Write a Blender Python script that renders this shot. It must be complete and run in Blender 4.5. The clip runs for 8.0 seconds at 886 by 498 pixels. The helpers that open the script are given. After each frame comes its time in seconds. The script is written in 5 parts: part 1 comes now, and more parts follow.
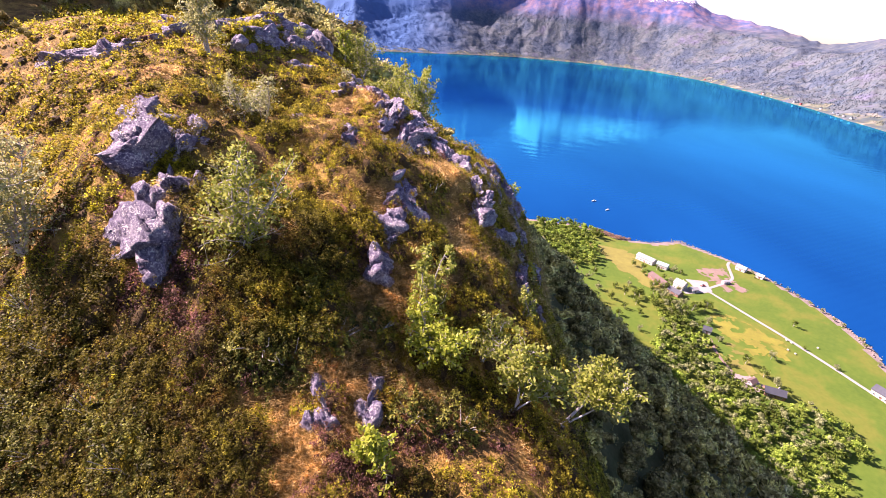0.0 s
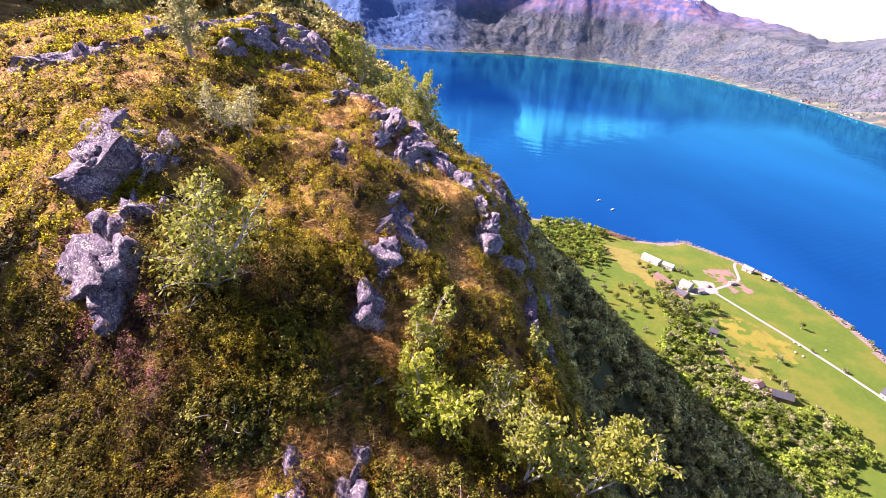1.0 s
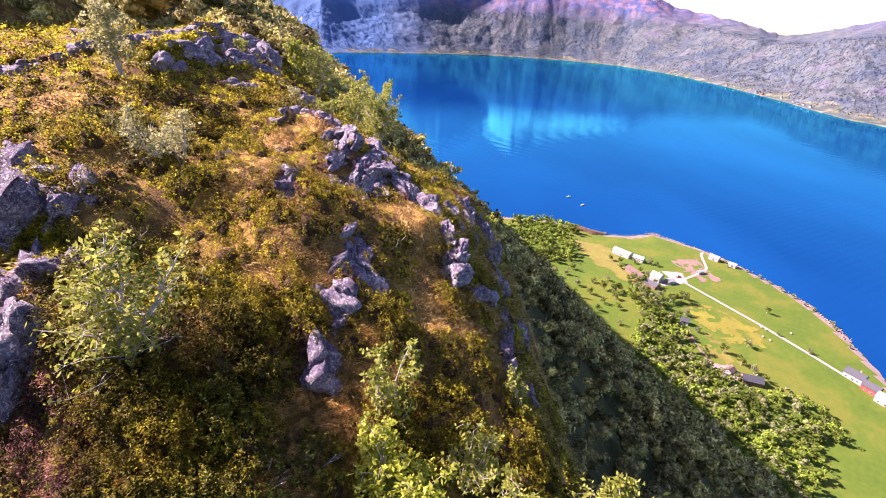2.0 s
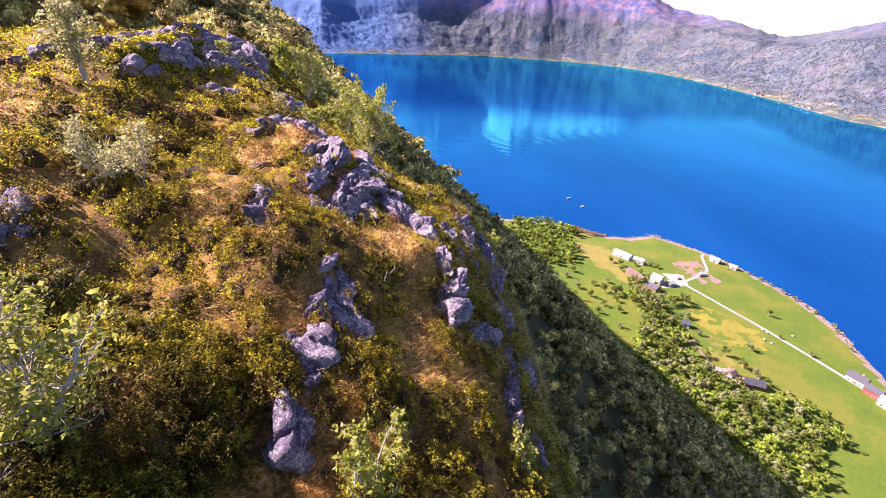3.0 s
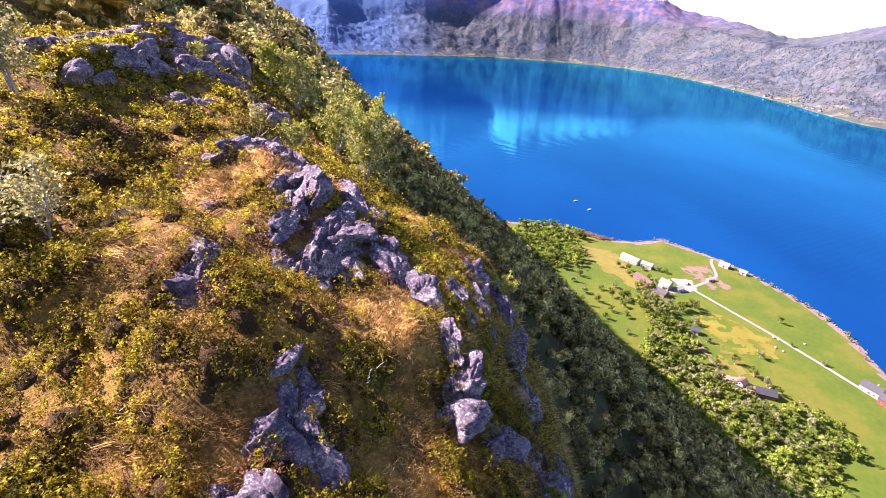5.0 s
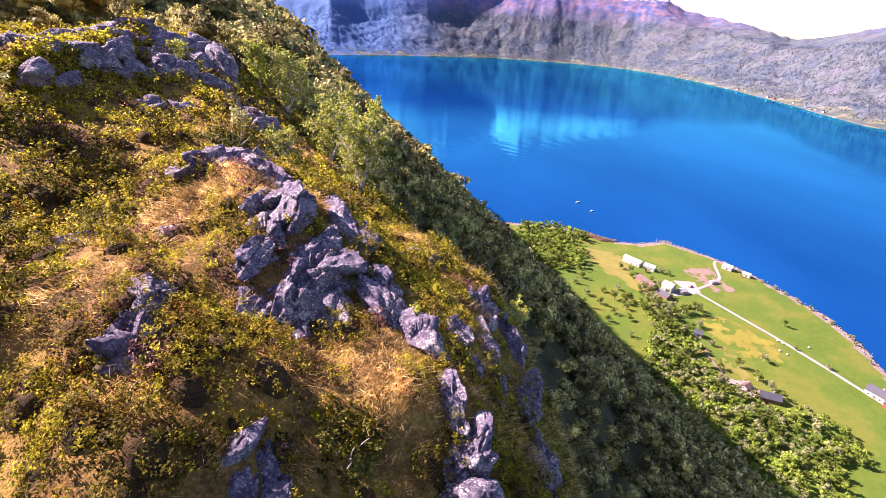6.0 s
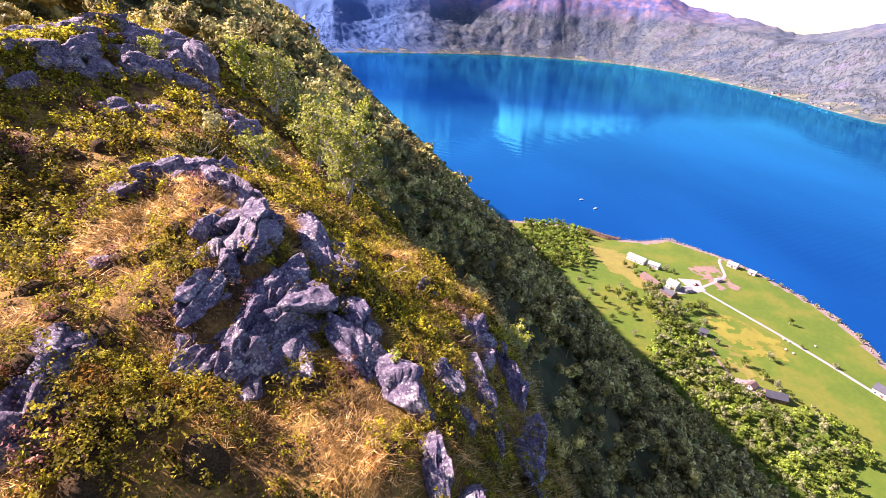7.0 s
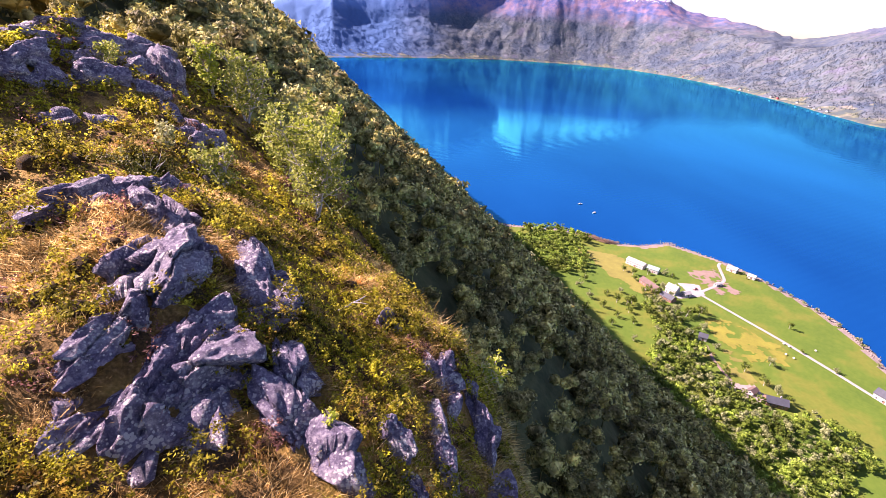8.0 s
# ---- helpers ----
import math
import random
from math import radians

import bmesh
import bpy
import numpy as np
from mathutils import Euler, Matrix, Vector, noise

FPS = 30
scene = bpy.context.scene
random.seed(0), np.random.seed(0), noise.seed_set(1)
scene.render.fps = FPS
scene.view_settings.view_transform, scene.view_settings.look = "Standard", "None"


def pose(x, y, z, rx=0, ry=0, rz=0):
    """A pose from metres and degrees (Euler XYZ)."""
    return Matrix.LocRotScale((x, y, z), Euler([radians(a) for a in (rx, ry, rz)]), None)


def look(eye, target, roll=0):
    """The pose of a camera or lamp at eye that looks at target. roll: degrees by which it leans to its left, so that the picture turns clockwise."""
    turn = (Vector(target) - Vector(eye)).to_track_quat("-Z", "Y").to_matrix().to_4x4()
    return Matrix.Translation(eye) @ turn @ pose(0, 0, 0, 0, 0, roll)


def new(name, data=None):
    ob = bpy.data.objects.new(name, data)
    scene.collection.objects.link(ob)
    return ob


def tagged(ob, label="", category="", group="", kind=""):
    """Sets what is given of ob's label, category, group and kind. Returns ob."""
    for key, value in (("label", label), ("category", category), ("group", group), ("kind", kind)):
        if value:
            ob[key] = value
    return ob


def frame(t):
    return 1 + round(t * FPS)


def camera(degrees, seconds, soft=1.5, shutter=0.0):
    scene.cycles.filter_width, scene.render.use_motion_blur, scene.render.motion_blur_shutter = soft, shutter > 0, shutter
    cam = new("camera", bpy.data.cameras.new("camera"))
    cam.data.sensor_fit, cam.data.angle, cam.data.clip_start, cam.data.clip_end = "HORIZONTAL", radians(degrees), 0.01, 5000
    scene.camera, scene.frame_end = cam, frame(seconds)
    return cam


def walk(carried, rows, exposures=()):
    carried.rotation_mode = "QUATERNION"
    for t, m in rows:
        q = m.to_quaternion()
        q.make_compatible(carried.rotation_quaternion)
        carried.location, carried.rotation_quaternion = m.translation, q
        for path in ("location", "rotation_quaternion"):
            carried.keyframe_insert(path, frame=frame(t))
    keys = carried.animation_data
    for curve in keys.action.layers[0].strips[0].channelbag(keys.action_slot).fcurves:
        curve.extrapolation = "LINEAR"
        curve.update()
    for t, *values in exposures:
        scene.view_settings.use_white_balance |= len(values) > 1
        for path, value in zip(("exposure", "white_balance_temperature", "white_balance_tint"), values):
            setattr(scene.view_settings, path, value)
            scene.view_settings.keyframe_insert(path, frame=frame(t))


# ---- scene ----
cam = camera(85.6, 8.0, soft=0.5)
PATH = [
    (0, (1.029, 0.471, 199.997), (1.025, 4.091, 198.295), 4.90),
    (0.5, (1.018, 1.800, 200.113), (0.986, 5.418, 198.407), 5.00),
    (1, (1.071, 3.039, 200.244), (1.035, 6.651, 198.526), 4.90),
    (1.5, (1.165, 4.225, 200.363), (1.131, 7.845, 198.659), 4.90),
    (1.6, (1.229, 4.430, 200.423), (1.201, 8.050, 198.720), 4.86),
    (1.7, (1.258, 4.665, 200.439), (1.271, 8.285, 198.738), 4.64),
    (1.8, (1.288, 4.900, 200.454), (1.353, 8.519, 198.755), 4.34),
    (1.9, (1.316, 5.135, 200.468), (1.446, 8.754, 198.771), 3.98),
    (2, (1.361, 5.261, 200.537), (1.539, 8.879, 198.843), 3.70),
    (2.2, (1.398, 5.842, 200.500), (1.623, 9.460, 198.808), 3.44),
    (2.4, (1.448, 6.316, 200.516), (1.672, 9.933, 198.824), 3.44),
    (3.5, (1.598, 9.043, 200.519), (1.748, 12.669, 198.835), 3.90),
    (4, (1.616, 10.201, 200.516), (1.772, 13.819, 198.816), 3.80),
    (4.5, (1.611, 11.331, 200.505), (1.755, 14.957, 198.819), 3.80),
    (6, (1.643, 14.848, 200.287), (1.767, 18.476, 198.607), 3.90),
    (6.5, (1.761, 15.935, 200.218), (1.863, 19.571, 198.556), 3.80),
    (7, (2.046, 16.899, 200.193), (2.144, 20.517, 198.493), 3.60),
    (7.5, (2.474, 17.764, 200.200), (2.576, 21.398, 198.530), 3.50),
    (8, (3.017, 18.534, 200.200), (3.117, 22.168, 198.530), 3.50),
]
walk(cam, [(t, look(eye, target, roll)) for t, eye, target, roll in PATH], exposures=[(0.0, 1.96, 6450, 48), (8.0, 1.96, 6450, 48)])

# ---- world and sun ----
SUN_AZ, SUN_EL = -73.0, 36.5          # degrees clockwise from +y, degrees up
SUN_DIR = Vector((math.sin(radians(SUN_AZ)) * math.cos(radians(SUN_EL)), math.cos(radians(SUN_AZ)) * math.cos(radians(SUN_EL)), math.sin(radians(SUN_EL))))
world = bpy.data.worlds.new("world")
scene.world = world
world.use_nodes = True
wt = world.node_tree
sky = wt.nodes.new("ShaderNodeTexSky")
sky.sky_type, sky.sun_disc = "NISHITA", False
sky.sun_elevation, sky.sun_rotation = radians(SUN_EL), radians(SUN_AZ)
sky.altitude, sky.air_density, sky.dust_density, sky.ozone_density = 100, 1.0, 0.6, 1.5
wt.links.new(sky.outputs[0], wt.nodes["Background"].inputs[0])
wt.nodes["Background"].inputs[1].default_value = 0.053
sun = new("sun", bpy.data.lights.new("sun", "SUN"))
sun.data.energy, sun.data.angle, sun.data.color = 5.0, radians(0.55), (1.0, 0.90, 0.75)
sun.matrix_world = look(SUN_DIR * 900, (0, 0, 0))


# ---- lattice noise ----
def lattice(ix, iy, seed):
    h = (ix.astype(np.int64) * 374761393 + iy.astype(np.int64) * 668265263 + seed * 1442695041) & 0xFFFFFFFF
    h = ((h ^ (h >> 13)) * 1274126177) & 0xFFFFFFFF
    h = h ^ (h >> 16)
    return (h & 0xFFFFFF) / float(0xFFFFFF)


def vnoise(x, y, seed=0):
    """Smooth noise from -1 to 1 on arrays."""
    x, y = np.asarray(x, float), np.asarray(y, float)
    ix, iy = np.floor(x), np.floor(y)
    fx, fy = x - ix, y - iy
    fx, fy = fx * fx * (3 - 2 * fx), fy * fy * (3 - 2 * fy)
    a, b = lattice(ix, iy, seed), lattice(ix + 1, iy, seed)
    c, d = lattice(ix, iy + 1, seed), lattice(ix + 1, iy + 1, seed)
    return 2 * ((a * (1 - fx) + b * fx) * (1 - fy) + (c * (1 - fx) + d * fx) * fy) - 1


def fbm(x, y, size, octaves=4, seed=0):
    total, amp = 0.0, 1.0
    for o in range(octaves):
        total = total + amp * vnoise(x / size + 17.3 * o, y / size - 9.1 * o, seed + o)
        size, amp = size * 0.5, amp * 0.5
    return total


def smax(a, b, k):
    m = np.maximum(a, b)
    return m + k * np.log(np.exp((a - m) / k) + np.exp((b - m) / k))


# ---- the shape of the land ----
BASE = (2.455, -3.689, 1.032, -2.126, -3.016, -1.286)
KNOLLS = [(-1.0, 25.0, 0.77), (2.5, 23.5, 1.01), (-9.5, 11.0, -0.76), (4.0, 13.5, -0.85), (-12.5, 20.5, 2.41),
          (-4.0, 13.5, 0.55), (-4.0, 30.0, 0.97), (-5.5, 19.5, -0.33), (-8.5, 15.5, 1.36), (-3.0, 20.5, 0.38),
          (4.0, 28.5, 0.81), (-11.0, 36.5, -0.83), (-4.0, 24.0, 0.14), (5.0, 21.5, 0.6), (4.6, 26.5, 0.45)]
# smaller swells and hollows: place, reach, height
SWELLS = [(6.5, 23.0, 4.5, -1.43), (-8.5, 28.0, 2.0, -0.84), (-17.5, 41.0, 1.3, -0.95), (-2.5, 20.5, 1.3, 0.65), (-0.5, 25.0, 1.3, -0.41), (-13.0, 46.5, 3.0, 0.6),
          (5.0, 31.5, 2.0, 0.72), (1.5, 22.0, 1.3, 0.45), (-3.0, 11.5, 1.3, -0.5), (6.5, 22.0, 3.0, -0.32), (-7.0, 19.0, 1.3, -0.58), (-3.0, 28.5, 1.3, 0.46),
          (1.5, 29.5, 1.3, -0.34), (5.0, 29.5, 1.3, 0.9), (-10.5, 34.0, 4.5, -0.35), (-5.0, 22.0, 1.3, 0.36), (-2.0, 23.0, 1.3, -0.4), (2.5, 34.5, 2.0, 0.37), (4.2, 30.2, 1.8, 0.6), (2.2, 33.6, 1.8, 0.5)]
SHORE = [(328, 290), (334, 318), (337, 354), (331, 381), (323, 410), (310, 437), (299, 460), (273, 487), (262, 498),
         (226, 488), (197, 494), (176, 512), (140, 526), (94, 527), (20, 560), (-80, 640), (-220, 640), (-220, -300),
         (230, -300), (275, 60), (300, 170), (318, 250)]


def spur_edge(y):
    """Where the spur breaks off to the fjord side."""
    return 5.9 - 0.33 * np.clip(y - 25.5, 0, 40)


def spur(x, y):
    """The rocky spur under the camera."""
    u, v = np.clip(x / 10, -2.6, 1.2), np.clip((y - 22) / 10, -1.7, 2.6)
    z = BASE[0] + BASE[1] * u + BASE[2] * v + BASE[3] * u * u + BASE[4] * u * v + BASE[5] * v * v
    for cx, cy, a in KNOLLS:
        z = z + a * np.exp(-((x - cx) ** 2 + (y - cy) ** 2) / 20.5)
    d = x - spur_edge(y)
    z = z - 1.7 * np.log1p(np.exp(np.clip(d * 1.6, -30, 30))) / 1.6 - 0.5 * np.clip(d - 3, 0, None)
    z = z - 0.75 * np.clip(5 - y, 0, None) - 0.42 * np.clip(y - 46, 0, None) - 0.3 * np.clip(-26 - x, 0, None)
    return -smax(-(190 + z), -198.3 + 0 * z, 0.7)


def shore_distance(x, y):
    """Metres inland of the shoreline (outside: minus)."""
    px, py = np.array(SHORE, float).T
    best, inside = np.full(x.shape, 1e9), np.zeros(x.shape, bool)
    for i in range(len(SHORE)):
        ax, ay, bx, by = px[i - 1], py[i - 1], px[i], py[i]
        dx, dy = bx - ax, by - ay
        t = np.clip(((x - ax) * dx + (y - ay) * dy) / (dx * dx + dy * dy), 0, 1)
        best = np.minimum(best, np.hypot(x - ax - t * dx, y - ay - t * dy))
        if dy:
            inside ^= ((ay > y) != (by > y)) & (x < ax + (y - ay) * dx / dy)
    return np.where(inside, best, -best)


def flank(x, y):
    """The long wooded mountainside that falls to the fjord."""
    c = 6 + 42 / (1 + np.exp(np.clip((y - 45) / 18, -30, 30))) + 9 * np.clip((y - 180) / 180, 0, 1)
    z = 200 - 0.885 * (x + 0.27 * y + c)
    z = z + 3.5 * fbm(x, y, 60, 3, 5) * np.clip((y - 20) / 60, 0, 1)
    cap = 222 + 10 * vnoise(x / 90, y / 90, 3)
    return -smax(-z, -cap + 0 * z, 9)


def lowland(x, y):
    d = shore_distance(x, y) + 3 * fbm(x, y, 24, 3, 8)
    return np.where(d > 0, 0.25 + 0.055 * np.clip(d, 0, 30) + 0.035 * np.clip(d - 30, 0, 150), 0.1 * np.clip(d, -250, 0))


def land(x, y):
    z = smax(flank(x, y), lowland(x, y), 5.0)
    near = smax(spur(x, y), z, 1.5)
    back = -13.4 + 0.35 * fbm(x, y, 3.0, 2, 15) - x
    near = near + 1.0 / (1 + np.exp(np.clip(-back * 5, -30, 30))) * np.exp(-np.clip(back, 0, 60) / 6) * np.clip((y - 32.5) / 2, 0, 1) * np.clip((46 - y) / 3, 0, 1)
    for cx, cy, reach, a in SWELLS:
        near = near + a * np.exp(-((x - cx) ** 2 + (y - cy) ** 2) / (2 * reach * reach))
    rough = 0.36 * fbm(x, y, 2.6, 4, 11) * np.clip(1 - np.hypot(x + 8, y - 25) / 60, 0, 1)
    return near + rough


# ---- materials ----
def mat(name):
    m = bpy.data.materials.new(name)
    m.use_nodes = True
    return m, m.node_tree.nodes, m.node_tree.links, m.node_tree.nodes["Principled BSDF"]


def ramp(nodes, stops):
    r = nodes.new("ShaderNodeValToRGB")
    els = r.color_ramp.elements
    while len(els) < len(stops):
        els.new(0.5)
    for e, (p, c) in zip(els, stops):
        e.position, e.color = p, (*c, 1)
    return r


def noise_tex(nodes, links, scale, detail=6, rough=0.6, coord="Object", stretch=None):
    tc = nodes.new("ShaderNodeTexCoord")
    n = nodes.new("ShaderNodeTexNoise")
    n.inputs["Scale"].default_value, n.inputs["Detail"].default_value, n.inputs["Roughness"].default_value = scale, detail, rough
    if stretch:
        mp = nodes.new("ShaderNodeMapping")
        mp.inputs["Scale"].default_value = stretch
        links.new(tc.outputs[coord], mp.inputs["Vector"])
        links.new(mp.outputs[0], n.inputs["Vector"])
    else:
        links.new(tc.outputs[coord], n.inputs["Vector"])
    return n


def mix(nodes, links, fac, a, b, mode="MIX"):
    m = nodes.new("ShaderNodeMix")
    m.data_type, m.blend_type = "RGBA", mode
    for i, v in ((0, fac), (6, a), (7, b)):
        if isinstance(v, (int, float)):
            m.inputs[i].default_value = v
        elif isinstance(v, tuple):
            m.inputs[i].default_value = (*v, 1)
        else:
            links.new(v, m.inputs[i])
    return m.outputs[2]


def bump(nodes, links, height, strength, distance, bsdf):
    b = nodes.new("ShaderNodeBump")
    b.inputs["Strength"].default_value, b.inputs["Distance"].default_value = strength, distance
    links.new(height, b.inputs["Height"])
    links.new(b.outputs[0], bsdf.inputs["Normal"])


def two_scale(name, stops_big, stops_fine, big, fine, blend=0.5, rough=0.9, relief=0.05, stretch=None):
    """A surface coloured by large patches and fine grain, with relief."""
    m, nd, lk, bs = mat(name)
    n1, n2 = noise_tex(nd, lk, big, 5, 0.62, stretch=stretch), noise_tex(nd, lk, fine, 5, 0.65, stretch=stretch)
    r1, r2 = ramp(nd, stops_big), ramp(nd, stops_fine)
    lk.new(n1.outputs[0], r1.inputs[0])
    lk.new(n2.outputs[0], r2.inputs[0])
    lk.new(mix(nd, lk, blend, r1.outputs[0], r2.outputs[0]), bs.inputs["Base Color"])
    bs.inputs["Roughness"].default_value = rough
    bs.inputs["Specular IOR Level"].default_value = 0.25
    bump(nd, lk, n2.outputs[0], 0.8, relief, bs)
    return m


heath_ground = two_scale("heath_ground", [(0.34, (0.0448, 0.0302, 0.0101)), (0.48, (0.213, 0.123, 0.0246)), (0.58, (0.47, 0.302, 0.0616)), (0.68, (0.269, 0.213, 0.0179))],
                         [(0.38, (0.025, 0.017, 0.008)), (0.52, (0.17, 0.095, 0.030)), (0.68, (0.46, 0.28, 0.11))], 0.9, 13.0, 0.5, 0.95, 0.14)
forest_floor = two_scale("forest_floor", [(0.35, (0.035, 0.05, 0.015)), (0.6, (0.09, 0.10, 0.03))],
                         [(0.35, (0.03, 0.04, 0.015)), (0.65, (0.10, 0.10, 0.045))], 0.06, 0.7, 0.5, 0.95, 0.3)
meadow = two_scale("meadow", [(0.35, (0.054, 0.112, 0.009)), (0.50, (0.080, 0.138, 0.011)), (0.60, (0.150, 0.154, 0.020)), (0.72, (0.086, 0.140, 0.013))],
                   [(0.3, (0.050, 0.096, 0.009)), (0.7, (0.11, 0.155, 0.020))], 0.022, 0.35, 0.4, 0.95, 0.1)
shingle = two_scale("shingle", [(0.3, (0.14, 0.105, 0.09)), (0.7, (0.27, 0.22, 0.19))],
                    [(0.3, (0.09, 0.07, 0.065)), (0.7, (0.34, 0.29, 0.26))], 0.2, 1.5, 0.5, 0.9, 0.2)
seabed = two_scale("seabed", [(0.3, (0.03, 0.04, 0.04)), (0.7, (0.06, 0.07, 0.06))], [(0.3, (0.03, 0.04, 0.04)), (0.7, (0.06, 0.07, 0.06))], 0.1, 1.0)

rock_mat, nd, lk, bs = mat("lichened_rock")
n1, n2, n3 = noise_tex(nd, lk, 1.1, 6, 0.65), noise_tex(nd, lk, 9.0, 8, 0.78), noise_tex(nd, lk, 2.6, 7, 0.72)
r1 = ramp(nd, [(0.32, (0.045, 0.032, 0.085)), (0.48, (0.20, 0.16, 0.27)), (0.66, (0.58, 0.52, 0.57))])
r2 = ramp(nd, [(0.38, (0.018, 0.013, 0.030)), (0.50, (0.20, 0.165, 0.24)), (0.60, (0.62, 0.57, 0.60))])
for a, b in ((n1, r1), (n2, r2)):
    lk.new(a.outputs[0], b.inputs[0])
body = mix(nd, lk, 0.55, r1.outputs[0], r2.outputs[0])
# lichen: small round crusts, crowded in patches
tc = nd.new("ShaderNodeTexCoord")
spots = nd.new("ShaderNodeTexVoronoi")
spots.inputs["Scale"].default_value = 15.0
lk.new(mix(nd, lk, 0.04, tc.outputs["Object"], n2.outputs[1]), spots.inputs["Vector"])
crowd = nd.new("ShaderNodeMapRange")
crowd.inputs[1].default_value, crowd.inputs[2].default_value, crowd.inputs[3].default_value, crowd.inputs[4].default_value = 0.42, 0.64, 0.06, 0.58
lk.new(n3.outputs[0], crowd.inputs[0])
spot = nd.new("ShaderNodeMath")
spot.operation = "LESS_THAN"
lk.new(spots.outputs["Distance"], spot.inputs[0])
lk.new(crowd.outputs[0], spot.inputs[1])
lich = mix(nd, lk, n2.outputs[0], (0.50, 0.47, 0.47), (0.92, 0.89, 0.84))
lk.new(mix(nd, lk, spot.outputs[0], body, lich), bs.inputs["Base Color"])
bs.inputs["Roughness"].default_value = 0.85
vor = nd.new("ShaderNodeTexVoronoi")
vor.feature = "DISTANCE_TO_EDGE"
vor.inputs["Scale"].default_value = 0.9
wob = mix(nd, lk, 0.35, tc.outputs["Object"], n3.outputs[1])
lk.new(wob, vor.inputs["Vector"])
crack = nd.new("ShaderNodeMapRange")
crack.inputs[1].default_value, crack.inputs[2].default_value = 0.0, 0.03
lk.new(vor.outputs["Distance"], crack.inputs[0])
hgt = nd.new("ShaderNodeMath")
hgt.operation = "MULTIPLY_ADD"
hgt.inputs[1].default_value = 0.22
lk.new(crack.outputs[0], hgt.inputs[0])
grit = noise_tex(nd, lk, 34.0, 6, 0.75)
gsum = nd.new("ShaderNodeMath")
gsum.operation = "MULTIPLY_ADD"
gsum.inputs[1].default_value = 0.35
lk.new(grit.outputs[0], gsum.inputs[0])
lk.new(n2.outputs[0], gsum.inputs[2])
lk.new(gsum.outputs[0], hgt.inputs[2])
bump(nd, lk, hgt.outputs[0], 1.0, 0.22, bs)

# water: deep blue body under a gloss that grows towards grazing view, with wind ripples
water_mat, nd, lk, bs = mat("fjord_water")
bs.inputs["Roughness"].default_value = 0.9
bs.inputs["Specular IOR Level"].default_value = 0.0
w0 = noise_tex(nd, lk, 0.0035, 3, 0.5, stretch=(1.0, 0.45, 1.0))
deep = ramp(nd, [(0.35, (0.0, 0.022, 0.125)), (0.65, (0.0, 0.045, 0.185))])
lk.new(w0.outputs[0], deep.inputs[0])
lk.new(deep.outputs[0], bs.inputs["Base Color"])
w1 = noise_tex(nd, lk, 0.05, 4, 0.6)
wv = nd.new("ShaderNodeTexWave")
wv.inputs["Scale"].default_value, wv.inputs["Distortion"].default_value, wv.inputs["Detail"].default_value = 0.034, 2.2, 2.0
wmap = nd.new("ShaderNodeMapping")
wmap.inputs["Rotation"].default_value = (0, 0, radians(62))
wtc = nd.new("ShaderNodeTexCoord")
lk.new(wtc.outputs["Object"], wmap.inputs["Vector"])
lk.new(wmap.outputs[0], wv.inputs["Vector"])
wsum = nd.new("ShaderNodeMath")
wsum.operation = "MULTIPLY_ADD"
wsum.inputs[1].default_value = 0.5
lk.new(wv.outputs["Fac"], wsum.inputs[0])
lk.new(w1.outputs[0], wsum.inputs[2])
wb = nd.new("ShaderNodeBump")
wb.inputs["Strength"].default_value, wb.inputs["Distance"].default_value = 0.07, 1.0
lk.new(wsum.outputs[0], wb.inputs["Height"])
gl = nd.new("ShaderNodeBsdfGlossy")
gl.inputs["Color"].default_value, gl.inputs["Roughness"].default_value = (0.03, 0.78, 1.0, 1), 0.05
fr_ = nd.new("ShaderNodeFresnel")
fr_.inputs["IOR"].default_value = 1.55
wm = nd.new("ShaderNodeMixShader")
for q in (bs, gl, fr_):
    lk.new(wb.outputs[0], q.inputs["Normal"])
lk.new(fr_.outputs[0], wm.inputs[0])
lk.new(bs.outputs[0], wm.inputs[1])
lk.new(gl.outputs[0], wm.inputs[2])
lk.new(wm.outputs[0], nd["Material Output"].inputs["Surface"])

mountain_mat, nd, lk, bs = mat("far_mountain")
geo = nd.new("ShaderNodeNewGeometry")
sep = nd.new("ShaderNodeSeparateXYZ")
lk.new(geo.outputs["Position"], sep.inputs[0])
n1, n2 = noise_tex(nd, lk, 0.006, 6, 0.65), noise_tex(nd, lk, 0.05, 4, 0.8)
# bluish ramps: the haze over the fjord is put into the wood's colour
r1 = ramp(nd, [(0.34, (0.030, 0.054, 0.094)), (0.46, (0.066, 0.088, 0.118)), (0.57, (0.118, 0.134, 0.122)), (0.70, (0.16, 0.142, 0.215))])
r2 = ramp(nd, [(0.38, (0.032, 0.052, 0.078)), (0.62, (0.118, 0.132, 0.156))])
lk.new(n1.outputs[0], r1.inputs[0])
lk.new(n2.outputs[0], r2.inputs[0])
wood = mix(nd, lk, 0.5, r1.outputs[0], r2.outputs[0])
h = nd.new("ShaderNodeMath")
h.operation = "MULTIPLY_ADD"
h.inputs[1].default_value = 150.0
lk.new(n1.outputs[0], h.inputs[0])
lk.new(sep.outputs[2], h.inputs[2])
alp = nd.new("ShaderNodeMapRange")
alp.inputs[1].default_value, alp.inputs[2].default_value = 360, 500
lk.new(h.outputs[0], alp.inputs[0])
n5 = noise_tex(nd, lk, 0.014, 6, 0.7)
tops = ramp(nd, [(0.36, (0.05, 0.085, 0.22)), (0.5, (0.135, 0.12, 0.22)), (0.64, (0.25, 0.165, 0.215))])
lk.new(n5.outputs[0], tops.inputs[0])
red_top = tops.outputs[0]
